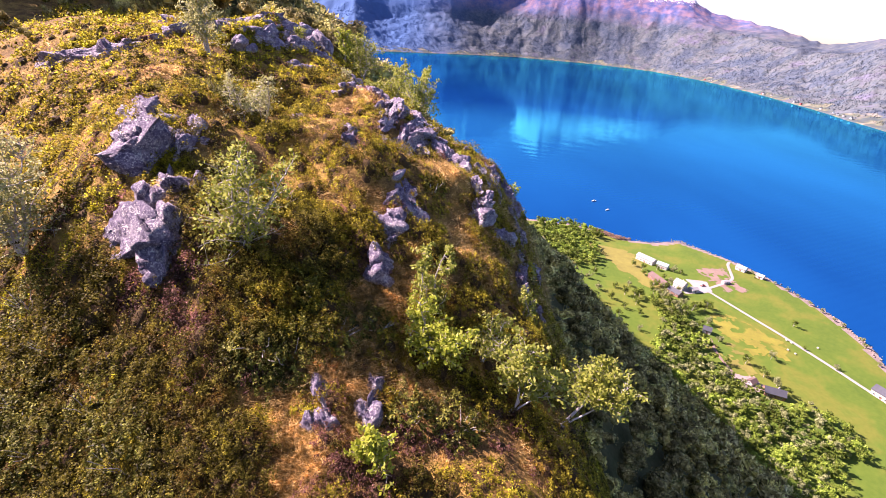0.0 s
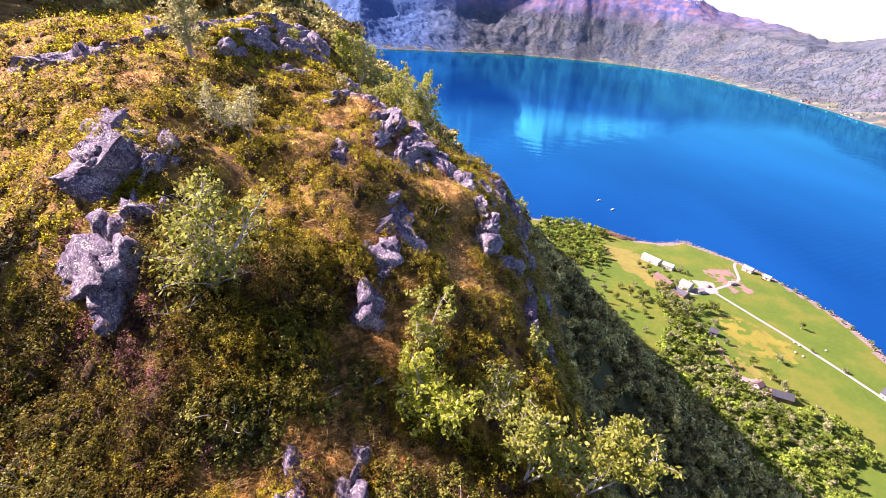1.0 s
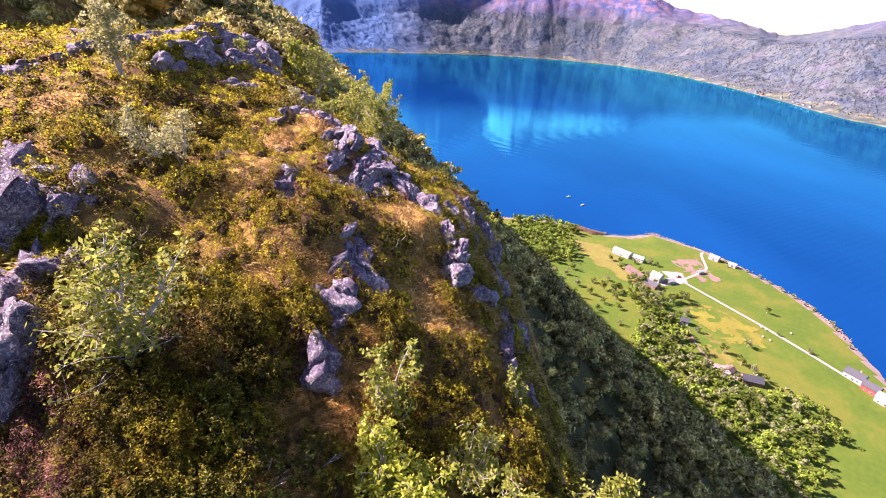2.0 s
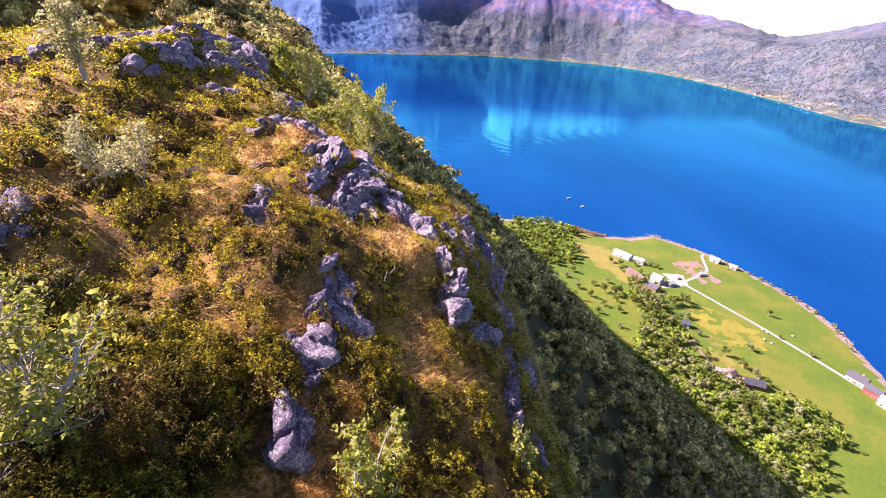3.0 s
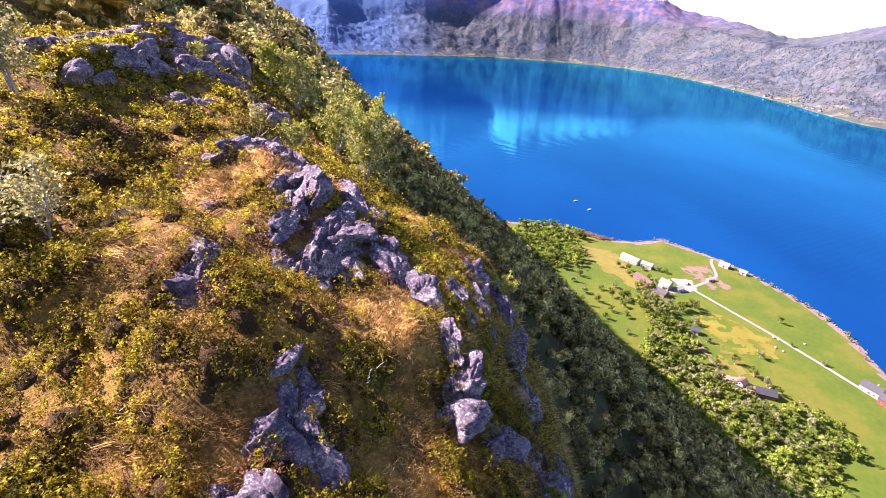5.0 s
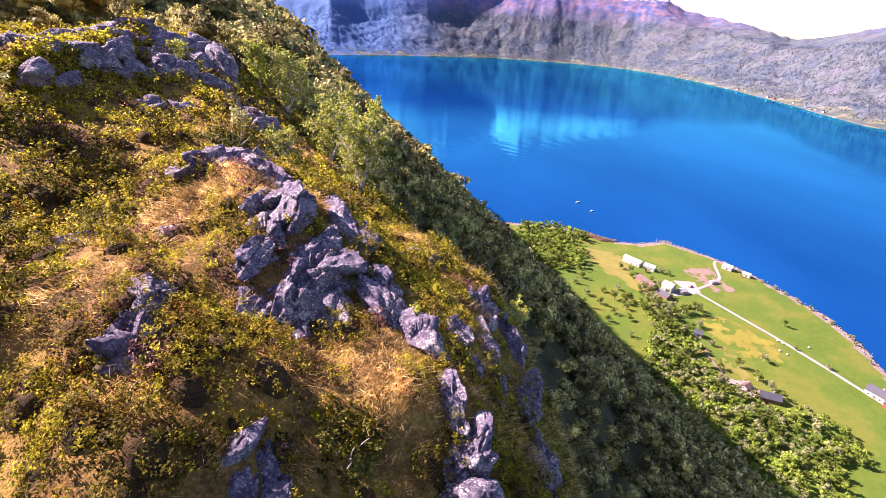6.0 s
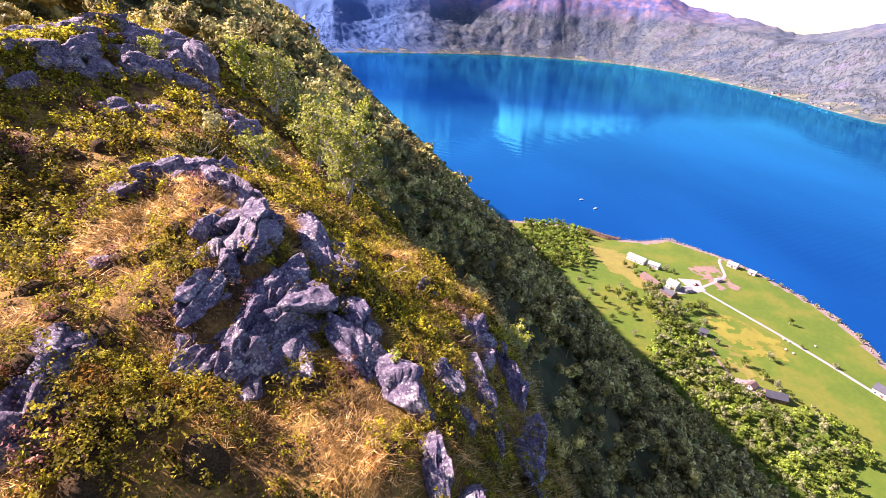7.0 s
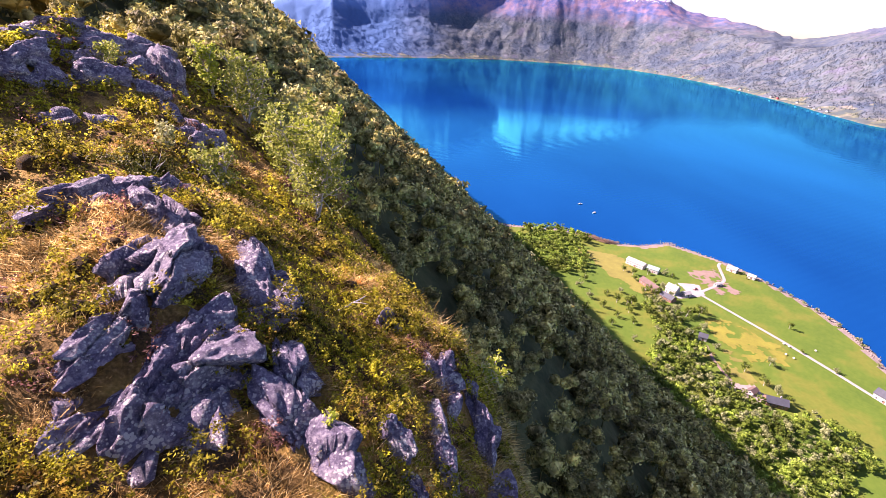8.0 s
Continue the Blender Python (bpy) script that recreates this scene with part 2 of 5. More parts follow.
# blue of distant haze and shade, painted over the western tops and wood
haze_top = mix(nd, lk, n2.outputs[0], (0.18, 0.31, 0.60), (0.09, 0.20, 0.44))
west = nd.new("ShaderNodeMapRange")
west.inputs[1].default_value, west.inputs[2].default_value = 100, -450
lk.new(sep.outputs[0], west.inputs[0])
bare = mix(nd, lk, west.outputs[0], red_top, haze_top)
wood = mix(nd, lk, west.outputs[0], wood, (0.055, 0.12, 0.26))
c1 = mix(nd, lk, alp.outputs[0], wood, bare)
sn = nd.new("ShaderNodeMapRange")
sn.inputs[1].default_value, sn.inputs[2].default_value = 640, 655
h2 = nd.new("ShaderNodeMath")
h2.operation = "MULTIPLY_ADD"
h2.inputs[1].default_value = 260.0
lk.new(n2.outputs[0], h2.inputs[0])
lk.new(sep.outputs[2], h2.inputs[2])
lk.new(h2.outputs[0], sn.inputs[0])
shelf = nd.new("ShaderNodeMapRange")
shelf.inputs[1].default_value, shelf.inputs[2].default_value = 94, 86
lk.new(h.outputs[0], shelf.inputs[0])
n4 = noise_tex(nd, lk, 0.018, 3, 0.6)
plots = ramp(nd, [(0.48, (0.07, 0.09, 0.09)), (0.56, (0.12, 0.13, 0.085)), (0.66, (0.19, 0.18, 0.15))])
lk.new(n4.outputs[0], plots.inputs[0])
c1 = mix(nd, lk, shelf.outputs[0], c1, plots.outputs[0])
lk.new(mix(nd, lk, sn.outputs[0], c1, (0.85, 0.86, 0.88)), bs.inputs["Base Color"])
bs.inputs["Roughness"].default_value = 0.95
bs.inputs["Specular IOR Level"].default_value = 0.1
bump(nd, lk, n2.outputs[0], 1.0, 5.0, bs)


def mesh_object(name, verts, faces, materials, index=None, smooth=True):
    me = bpy.data.meshes.new(name)
    me.from_pydata(verts if isinstance(verts, list) else verts.tolist(), [], faces if isinstance(faces, list) else faces.tolist())
    for m in materials:
        me.materials.append(m)
    if index is not None:
        me.polygons.foreach_set("material_index", np.asarray(index, np.int32))
    me.polygons.foreach_set("use_smooth", np.full(len(me.polygons), smooth))
    me.update()
    return new(name, me)


def grid_faces(nx, ny):
    i = np.arange(nx * ny).reshape(ny, nx)
    return np.stack([i[:-1, :-1], i[:-1, 1:], i[1:, 1:], i[1:, :-1]], -1).reshape(-1, 4)


def spread(lo, hi, step, grow, start, end, fields):
    """Lines close together from lo to hi, wider apart outside; at most 4 m apart as far as the fields reach."""
    mid = list(np.arange(lo, hi, step))
    up, s = [hi], step
    while up[-1] < end:
        s = min(s * grow, 4 if up[-1] < fields else 60)
        up.append(up[-1] + s)
    down, s = [], step
    at = lo
    while at > start:
        s = min(s * grow, 60)
        at -= s
        down.append(at)
    return np.array(down[::-1] + mid + up)


# ---- ground: one sheet from the spur down to the fjord bed ----
gx = spread(-27.0, 9.0, 0.33, 1.05, -900, 700, 345)
gy = spread(4.0, 48.0, 0.33, 1.045, -400, 1100, 535)
GX, GY = np.meshgrid(gx, gy)
GZ = land(GX, GY)
faces = grid_faces(len(gx), len(gy))
fx, fy = GX.ravel()[faces].mean(1), GY.ravel()[faces].mean(1)
fz = GZ.ravel()[faces].mean(1)
lowd = shore_distance(fx, fy) + 3 * fbm(fx, fy, 24, 3, 8)
on_field = (fz < 17 + 5 * fbm(fx, fy, 30, 3, 21)) & (fx > 60)
fn = np.stack([GX.ravel(), GY.ravel(), GZ.ravel()], -1)[faces]
fn = np.cross(fn[:, 2] - fn[:, 0], fn[:, 3] - fn[:, 1])
steep = fn[:, 2] / np.linalg.norm(fn, axis=1) < 0.45
index = np.where(steep & ((np.hypot(fx - 3, fy - 27) < 11) | (np.hypot(fx + 13, fy - 39) < 8)), 5, np.where((np.hypot(fx + 8, fy - 25) < 48) & (fx < spur_edge(fy) + 1.3), 0, np.where(lowd < -1, 4, np.where(lowd < 6, 3, np.where(on_field, 2, 1)))))
ground = mesh_object("ground", np.stack([GX.ravel(), GY.ravel(), GZ.ravel()], -1), faces,
                     [heath_ground, forest_floor, meadow, shingle, seabed, rock_mat], index)
tagged(ground, "mountainside with heath, rock and forest above green farm fields", "ground", kind="structure")

bm = bmesh.new()
bmesh.ops.create_grid(bm, x_segments=4, y_segments=4, size=4900)
me = bpy.data.meshes.new("water")
bm.to_mesh(me)
me.materials.append(water_mat)
water = tagged(new("water", me), "calm deep blue fjord water with fine wind ripples", "water", kind="structure")

# ---- the far side of the fjord ----
SHORE_R = [(-75, 2500), (-40, 2600), (-20, 2900), (-13.3, 3188), (-7.8, 3448), (-0.9, 3777), (6.5, 4140), (14.4, 4200), (20.2, 4050),
           (25.7, 3513), (29.9, 3010), (34.3, 2560), (38, 2231), (40.8, 2050), (50, 1850), (85, 1800)]
CREST = [(-75, 5), (-30, 3), (-19.5, 0.8), (-18.2, 0.95), (-17.1, 1.8), (-13, 4.5), (-9, 6.6), (-4, 8.4), (1.5, 8.8), (4.6, 7.0), (6.4, 5.6),
         (8, 7.0), (10, 8.0), (12.5, 6.6), (16, 5.6), (20, 4.6), (22.7, 3.9), (24.5, 2.79), (26, 2.64), (28, 2.29), (29.9, 1.95), (32.3, 1.42),
         (33.9, 0.95), (35.7, 1.1), (38.1, 1.73), (40.5, 2.4), (50, 4.5), (85, 6)]
FRONT = [(-75, 3), (-20, -0.6), (-15.2, -1.0), (-11.6, 1.4), (-8.1, 0.2), (-5.1, 0.9), (-1.4, 1.1), (2.9, 0.6), (7, 2.3), (12, 3.4), (22, 2.6), (26, 1.6), (33.9, 0.3), (38, 0.9), (85, 3)]
az = np.concatenate([np.arange(-75, -22, 0.5), np.arange(-22, 46, 0.14), np.arange(46, 85.1, 0.5)])
ss = np.concatenate([np.linspace(0, 0.06, 6), np.linspace(0.08, 1, 84), np.array([1.02, 1.05])])
AZ, SS = np.meshgrid(az, ss)
def table(rows, a):
    return np.interp(a, [r[0] for r in rows], [r[1] for r in rows])
r0 = table(SHORE_R, AZ) + 14 * vnoise(AZ / 1.3, AZ * 0, 31)
r1 = np.minimum(4860, r0 + 1500)
R = r0 + (r1 - r0) * SS
top = 200 + r1 * np.tan(np.radians(table(CREST, AZ) + 0.10 * fbm(AZ, AZ * 0, 0.8, 4, 33) * SS ** 8))
mid_s = 0.62
front = 200 + (r0 + (r1 - r0) * mid_s) * np.tan(np.radians(table(FRONT, AZ) + 0.10 * vnoise(AZ / 3.0, AZ * 0, 35)))
front = np.minimum(front, top * 0.93)
low = np.clip((SS - 0.03) / (mid_s - 0.03), 0, 1)
Z = np.where(SS < mid_s, 3 + 60 * np.clip(SS, 0, 0.06) + (front - 6) * (0.35 * low + 0.65 * low ** 1.35),
             front + (top - front) * np.clip((SS - mid_s) / (1 - mid_s), 0, 1) ** 1.15)
arc = AZ * 70
MX, MY = R * np.sin(np.radians(AZ)), R * np.cos(np.radians(AZ))
wx, wy = MX + 60 * vnoise(MX / 230, MY / 230, 40), MY + 60 * vnoise(MX / 210, MY / 210, 41)
ga = AZ + 1.6 * vnoise(wx / 500, wy / 420, 40) + 0.5 * vnoise(wx / 160, wy / 160, 46)
ribs = 0.9 * np.abs(vnoise(wx / 420, wy / 300, 42)) + 0.5 * np.abs(vnoise(ga / 1.5, R / 900, 43)) + 0.28 * np.abs(vnoise(ga / 0.55, R / 420, 45)) + 0.35 * np.abs(vnoise(wx / 170, wy / 150, 41)) + 0.22 * np.abs(vnoise(wx / 70, wy / 70, 47))
Z = Z - ribs * 26 * np.clip((SS - 0.06) * 5, 0, 1) * np.clip((1 - SS) * 2.2, 0, 1) + np.where(SS > 0.62, 5, 9) * fbm(arc, R, 70, 4, 44) * np.clip((SS - 0.05) * 8, 0, 1) * np.clip((1 - SS) * 10, 0, 1)
Z = np.where(SS > 1, top - (SS - 1) * 2500, Z)
Z = np.where(SS <= 0, -6, np.maximum(Z, 1.0))
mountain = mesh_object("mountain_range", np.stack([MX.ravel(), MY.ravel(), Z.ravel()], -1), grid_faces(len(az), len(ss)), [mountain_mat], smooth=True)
tagged(mountain, "steep wooded mountains with bare violet tops and snow patches across the fjord", "mountain", kind="structure")

# the wood on the far slopes
fr = np.random.default_rng(46)
n = 34000
fi, fj = fr.uniform(4, 62, n), fr.uniform(106, 106 + 480, n)
i0, j0 = fi.astype(int), fj.astype(int)
ti, tj = fi - i0, fj - j0
lerp = lambda g: (g[i0, j0] * (1 - ti) + g[i0 + 1, j0] * ti) * (1 - tj) + (g[i0, j0 + 1] * (1 - ti) + g[i0 + 1, j0 + 1] * ti) * tj
tx, ty, tz = lerp(MX), lerp(MY), lerp(Z)
ok = (tz > 4) & (tz + 70 * fbm(tx, ty, 160, 3, 47) < 330) & (fbm(tx, ty, 90, 3, 48) < 0.55)
tx, ty, tz = tx[ok], ty[ok], tz[ok]
n = len(tx)
tall, wide, spin = fr.uniform(2, 6, n), fr.uniform(4, 7, n), fr.uniform(0, 6.283, n)
corner = [np.stack([tx + wide * np.cos(spin + 2.094 * q), ty + wide * np.sin(spin + 2.094 * q), tz - 3], -1) for q in range(3)]
tip = np.stack([tx + fr.normal(0, 2, n), ty + fr.normal(0, 2, n), tz + tall], -1)
v = np.stack([p for q in range(3) for p in (corner[q], corner[(q + 1) % 3], tip)], 1).reshape(-1, 3)
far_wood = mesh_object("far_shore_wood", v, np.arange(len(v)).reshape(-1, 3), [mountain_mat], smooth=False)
tagged(far_wood, "grey-green wood on the slopes across the fjord", "woodland", kind="stuff")

# ---- rock, leaf and bark materials ----
def leaf_mat(name, stops, through_share=0.58, gloss=0.12, patch=0.0, deep=0.45, autumn=None):
    """Leaves, each of its own shade, letting some light through."""
    m, nd, lk, bs = mat(name)
    geo = nd.new("ShaderNodeNewGeometry")
    r = ramp(nd, stops)
    lk.new(geo.outputs["Random Per Island"], r.inputs[0])
    colour = r.outputs[0]
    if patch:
        # noise patches vary tone; on the heath their darks also paint shaded gaps
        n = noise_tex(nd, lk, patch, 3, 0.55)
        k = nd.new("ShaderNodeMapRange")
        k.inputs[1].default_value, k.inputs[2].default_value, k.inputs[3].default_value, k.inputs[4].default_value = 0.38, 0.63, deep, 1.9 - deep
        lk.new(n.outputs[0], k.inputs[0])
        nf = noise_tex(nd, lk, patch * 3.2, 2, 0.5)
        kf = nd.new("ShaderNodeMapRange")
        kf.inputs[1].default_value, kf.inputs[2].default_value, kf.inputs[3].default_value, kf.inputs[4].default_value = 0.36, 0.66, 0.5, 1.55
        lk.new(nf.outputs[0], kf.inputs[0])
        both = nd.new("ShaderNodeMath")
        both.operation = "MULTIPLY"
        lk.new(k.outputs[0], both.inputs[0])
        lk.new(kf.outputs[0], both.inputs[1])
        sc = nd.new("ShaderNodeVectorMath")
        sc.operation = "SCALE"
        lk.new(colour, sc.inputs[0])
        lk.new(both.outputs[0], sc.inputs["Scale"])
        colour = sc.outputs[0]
    if autumn:
        n = noise_tex(nd, lk, 0.9, 4, 0.6)
        k = nd.new("ShaderNodeMapRange")
        k.inputs[1].default_value, k.inputs[2].default_value, k.inputs[4].default_value = 0.54, 0.70, 0.75
        lk.new(n.outputs[0], k.inputs[0])
        colour = mix(nd, lk, k.outputs[0], colour, autumn)
    lk.new(colour, bs.inputs["Base Color"])
    bs.inputs["Roughness"].default_value = 0.55
    bs.inputs["Specular IOR Level"].default_value = gloss
    tr = nd.new("ShaderNodeBsdfTranslucent")
    lk.new(colour, tr.inputs["Color"])
    mx = nd.new("ShaderNodeMixShader")
    mx.inputs[0].default_value = through_share
    lk.new(bs.outputs[0], mx.inputs[1])
    lk.new(tr.outputs[0], mx.inputs[2])
    lk.new(mx.outputs[0], nd["Material Output"].inputs["Surface"])
    return m


birch_leaf = leaf_mat("birch_leaf", [(0.0, (0.16, 0.20, 0.025)), (0.5, (0.29, 0.325, 0.05)), (1.0, (0.44, 0.44, 0.12))], 0.5)
bright_leaf = leaf_mat("fresh_leaf", [(0.0, (0.22, 0.28, 0.025)), (0.6, (0.38, 0.43, 0.04)), (1.0, (0.54, 0.54, 0.12))], 0.42)
grey_leaf = leaf_mat("grey_leaf", [(0.0, (0.25, 0.26, 0.08)), (0.6, (0.42, 0.42, 0.17)), (1.0, (0.62, 0.60, 0.34))], 0.42)
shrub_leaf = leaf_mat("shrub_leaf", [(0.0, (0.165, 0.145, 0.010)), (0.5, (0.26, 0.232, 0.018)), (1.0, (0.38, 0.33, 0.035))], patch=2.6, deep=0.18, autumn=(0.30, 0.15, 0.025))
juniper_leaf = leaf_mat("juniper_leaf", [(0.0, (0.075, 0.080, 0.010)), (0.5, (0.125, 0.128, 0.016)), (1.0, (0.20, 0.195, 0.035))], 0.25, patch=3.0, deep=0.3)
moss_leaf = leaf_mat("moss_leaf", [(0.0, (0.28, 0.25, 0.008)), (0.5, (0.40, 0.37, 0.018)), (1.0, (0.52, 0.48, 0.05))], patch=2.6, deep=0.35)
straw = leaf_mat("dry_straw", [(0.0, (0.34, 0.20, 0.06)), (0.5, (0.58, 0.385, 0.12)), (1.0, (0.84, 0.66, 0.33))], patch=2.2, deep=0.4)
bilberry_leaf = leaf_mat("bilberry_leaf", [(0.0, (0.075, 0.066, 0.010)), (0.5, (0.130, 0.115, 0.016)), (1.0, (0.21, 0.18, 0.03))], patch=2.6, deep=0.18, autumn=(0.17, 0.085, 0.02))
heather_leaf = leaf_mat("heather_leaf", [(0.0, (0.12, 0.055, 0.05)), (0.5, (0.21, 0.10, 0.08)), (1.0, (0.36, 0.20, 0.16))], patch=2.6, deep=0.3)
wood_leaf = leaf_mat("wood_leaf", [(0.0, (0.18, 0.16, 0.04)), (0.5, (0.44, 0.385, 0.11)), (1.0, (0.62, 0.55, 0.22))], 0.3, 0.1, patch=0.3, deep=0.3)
copse_leaf = leaf_mat("copse_leaf", [(0.0, (0.10, 0.16, 0.015)), (0.5, (0.16, 0.235, 0.026)), (1.0, (0.245, 0.315, 0.05))], 0.3, 0.2, patch=0.06)
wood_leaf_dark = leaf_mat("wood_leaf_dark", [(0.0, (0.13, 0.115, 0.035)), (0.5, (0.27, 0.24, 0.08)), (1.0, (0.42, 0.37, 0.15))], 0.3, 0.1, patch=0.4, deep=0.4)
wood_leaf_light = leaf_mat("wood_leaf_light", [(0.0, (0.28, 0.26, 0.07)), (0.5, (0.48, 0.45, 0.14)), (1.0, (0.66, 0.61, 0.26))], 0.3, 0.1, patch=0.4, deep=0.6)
silver_leaf = leaf_mat("silver_leaf", [(0.0, (0.13, 0.15, 0.05)), (0.5, (0.22, 0.25, 0.10)), (1.0, (0.34, 0.36, 0.17))], 0.3, 0.2)
bark = two_scale("birch_bark", [(0.35, (0.22, 0.19, 0.17)), (0.6, (0.55, 0.51, 0.47))], [(0.3, (0.12, 0.10, 0.09)), (0.65, (0.66, 0.62, 0.58))], 2.0, 14.0, 0.5, 0.8, 0.02, stretch=(1, 1, 0.4))

# dark colour for the lumps under the leaves, standing in for shade inside shrubs
shade_lump_mat = two_scale("shade_lumps", [(0.35, (0.026, 0.017, 0.008)), (0.65, (0.10, 0.06, 0.018))], [(0.4, (0.016, 0.011, 0.006)), (0.66, (0.15, 0.09, 0.03))], 1.6, 30.0, 0.6, 0.95, 0.10)
rng = np.random.default_rng(7)
ROCKS = []


def land_at(x, y):
    return float(land(np.array([float(x)]), np.array([float(y)]))[0])


def rotations(n, up_bias):
    """Random leaf frames: two in-plane axes for each, faces leaning towards up."""
    nrm = rng.normal(size=(n, 3))
    nrm[:, 2] += up_bias
    nrm /= np.linalg.norm(nrm, axis=1, keepdims=True)
    a = rng.normal(size=(n, 3))
    a -= nrm * (a * nrm).sum(1, keepdims=True)
    a /= np.linalg.norm(a, axis=1, keepdims=True)
    return a, np.cross(nrm, a)


def frames_for(nrm, jitter):
    nrm = nrm + rng.normal(size=nrm.shape) * jitter
    nrm /= np.linalg.norm(nrm, axis=1, keepdims=True)
    a = rng.normal(size=nrm.shape)
    a -= nrm * (a * nrm).sum(1, keepdims=True)
    a /= np.linalg.norm(a, axis=1, keepdims=True)
    return a, np.cross(nrm, a)


def leaf_quads(p, a, b, size):
    """Diamond leaves: verts (4n, 3) and quads."""
    s = np.asarray(size)[:, None]
    v = np.stack([p - a * s, p - b * s * 0.55, p + a * s, p + b * s * 0.55], 1).reshape(-1, 3)
    return v, np.arange(len(v)).reshape(-1, 4)


def stack(parts):
    vs, fs, n = [], [], 0
    for v, f in parts:
        vs.append(v)
        fs.append(f + n)
        n += len(v)
    return np.concatenate(vs), np.concatenate(fs)


def fast_mesh(name, v, f, material):
    """A mesh from arrays of verts and equal-sided faces."""
    me = bpy.data.meshes.new(name)
    k = f.shape[1]
    me.vertices.add(len(v))
    me.vertices.foreach_set("co", np.ascontiguousarray(v, np.float32).ravel())
    me.loops.add(f.size)
    me.loops.foreach_set("vertex_index", np.ascontiguousarray(f, np.int32).ravel())
    me.polygons.add(len(f))
    me.polygons.foreach_set("loop_start", np.arange(0, f.size, k, dtype=np.int32))
    me.materials.append(material)
    me.update(calc_edges=True)
    me.validate()
    return me


def part(name, me, parent, label=""):
    ob = new(name, me)
    ob.parent = parent
    if label:
        ob["label"] = label
    return ob


# ---- rock outcrops ----
def unit_sphere(sub):
    bm = bmesh.new()
    bmesh.ops.create_icosphere(bm, subdivisions=sub, radius=1)
    v = np.array([q.co[:] for q in bm.verts])
    f = np.array([[q.index for q in t.verts] for t in bm.faces])
    bm.free()
    return v, f


SPHERES = {s: unit_sphere(s) for s in (2, 3, 4, 5, 6)}


def rock(x, y, length, width, height, yaw=0, pitch=0, roll=0, lift=0.2, seed=1, sub=5, label="grey-violet rock outcrop with pale lichen set in heath"):
    """A chiselled, layered block sunk in the slope. yaw: of its long axis; pitch: by which the long axis falls."""
    r = np.random.default_rng(seed)
    v, f = SPHERES[4 if sub == 5 and length < 1.5 else sub]
    p = v / (np.abs(v) ** 7).sum(1, keepdims=True) ** (1 / 7)
    for k in range(18):
        n = r.normal(size=3)
        n /= np.linalg.norm(n)
        over = np.clip(p @ n - r.uniform(0.58, 0.98), 0, None)
        p = p - over[:, None] * n
    s = np.array([length * 1.25, width * 1.5, height * 1.2]) / 2
    q = p * s
    size = min(min(s) * 2, 1.3)
    out = p / np.linalg.norm(p, axis=1, keepdims=True)
    # joint-bounded blocks: each vertex belongs to the nearest of some random centres
    k = int(np.clip(length * width * height * 6, 10, 46))
    cen = r.uniform(-1, 1, (k, 3)) * s
    w = q + 0.07 * np.stack([vnoise(q[:, 1] * 3 + i * 7, q[:, 2] * 3 + q[:, 0], seed + i) for i in range(3)], -1)
    d = np.linalg.norm((w[:, None] - cen[None]) * (0.6, 1.35, 1.0), axis=2)
    order = np.partition(d, 1, axis=1)[:, :2]
    cell = d.argmin(1)
    push, tilt = r.uniform(-0.13, 0.05, k), r.normal(0, 0.26, (k, 3))
    face = push[cell] + ((q - cen[cell]) * tilt[cell]).sum(1) * 0.7
    groove = np.exp(-((order[:, 1] - order[:, 0]) / 0.022) ** 2)
    # bedding: uneven ledges stepping across the block
    bed = np.array([0.18, 0.75, 0.63]) + r.normal(0, 0.15, 3)
    step = (q @ bed) / (0.16 + 0.10 * r.random()) + 0.5 * vnoise(q[:, 0] * 1.6, q[:, 1] * 1.6 + q[:, 2], seed + 9)
    ledge = (step - np.floor(step)) ** 2 - 0.4
    ox = r.uniform(0, 90, 2)
    ga, gb = q[:, 0] * 0.5 + q[:, 1] * 0.8 + ox[0], q[:, 2] - q[:, 1] * 0.9 + ox[1]
    grain = fbm(ga, gb, 0.30, 5, seed + 3)
    sharp = 1 - 2 * np.abs(vnoise(ga / 0.24, gb / 0.17, seed + 5))
    q = q + out * ((face - 0.10 * groove + 0.05 * ledge + 0.055 * grain + 0.022 * sharp) * size)[:, None]
    z0 = land_at(x, y)
    up = Vector((-(land_at(x + 0.6, y) - land_at(x - 0.6, y)) / 1.2, -(land_at(x, y + 0.6) - land_at(x, y - 0.6)) / 1.2, 1.25)).normalized()
    turn = Vector((0, 0, 1)).rotation_difference(up).to_matrix() @ Euler((radians(roll * 0.6), radians(pitch * 0.15), radians(yaw))).to_matrix()
    co = q @ np.array(turn).T
    me = fast_mesh("rock_outcrop", co, f, rock_mat)
    ob = new("rock_outcrop", me)
    ROCKS.append((x, y, length, width, yaw))
    ob.location = Vector((x, y, z0)) + up * ((lift + 0.30) * height * 0.8 - height * 0.52)
    return tagged(ob, label, "rock", "rocks on the spur")


PALE = "pale grey boulder with white lichen among heath"
SLAB = "long ridge of grey layered rock with lichen along the spur"
# big outcrop under the crest and its ribs
BIG = "large slab of dark violet rock with lichen spots and overhanging edge"
rock(-1.35, 24.8, 3.3, 1.8, 1.6, 78, 0, -20, 0.12, 11, 6, BIG)
rock(-0.95, 25.5, 1.7, 1.3, 1.2, 60, 0, 14, 0.10, 84, 6, BIG)
rock(-2.5, 25.6, 2.5, 0.8, 1.1, 84, 0, -18, 0.14, 71, 6, SLAB)
rock(-2.2, 23.8, 1.6, 0.7, 1.0, 80, 0, -26, 0.05, 76, 5, SLAB)
rock(-2.4, 27.7, 2.8, 1.1, 1.4, 106, 0, 24, 0.12, 12, 6, SLAB)
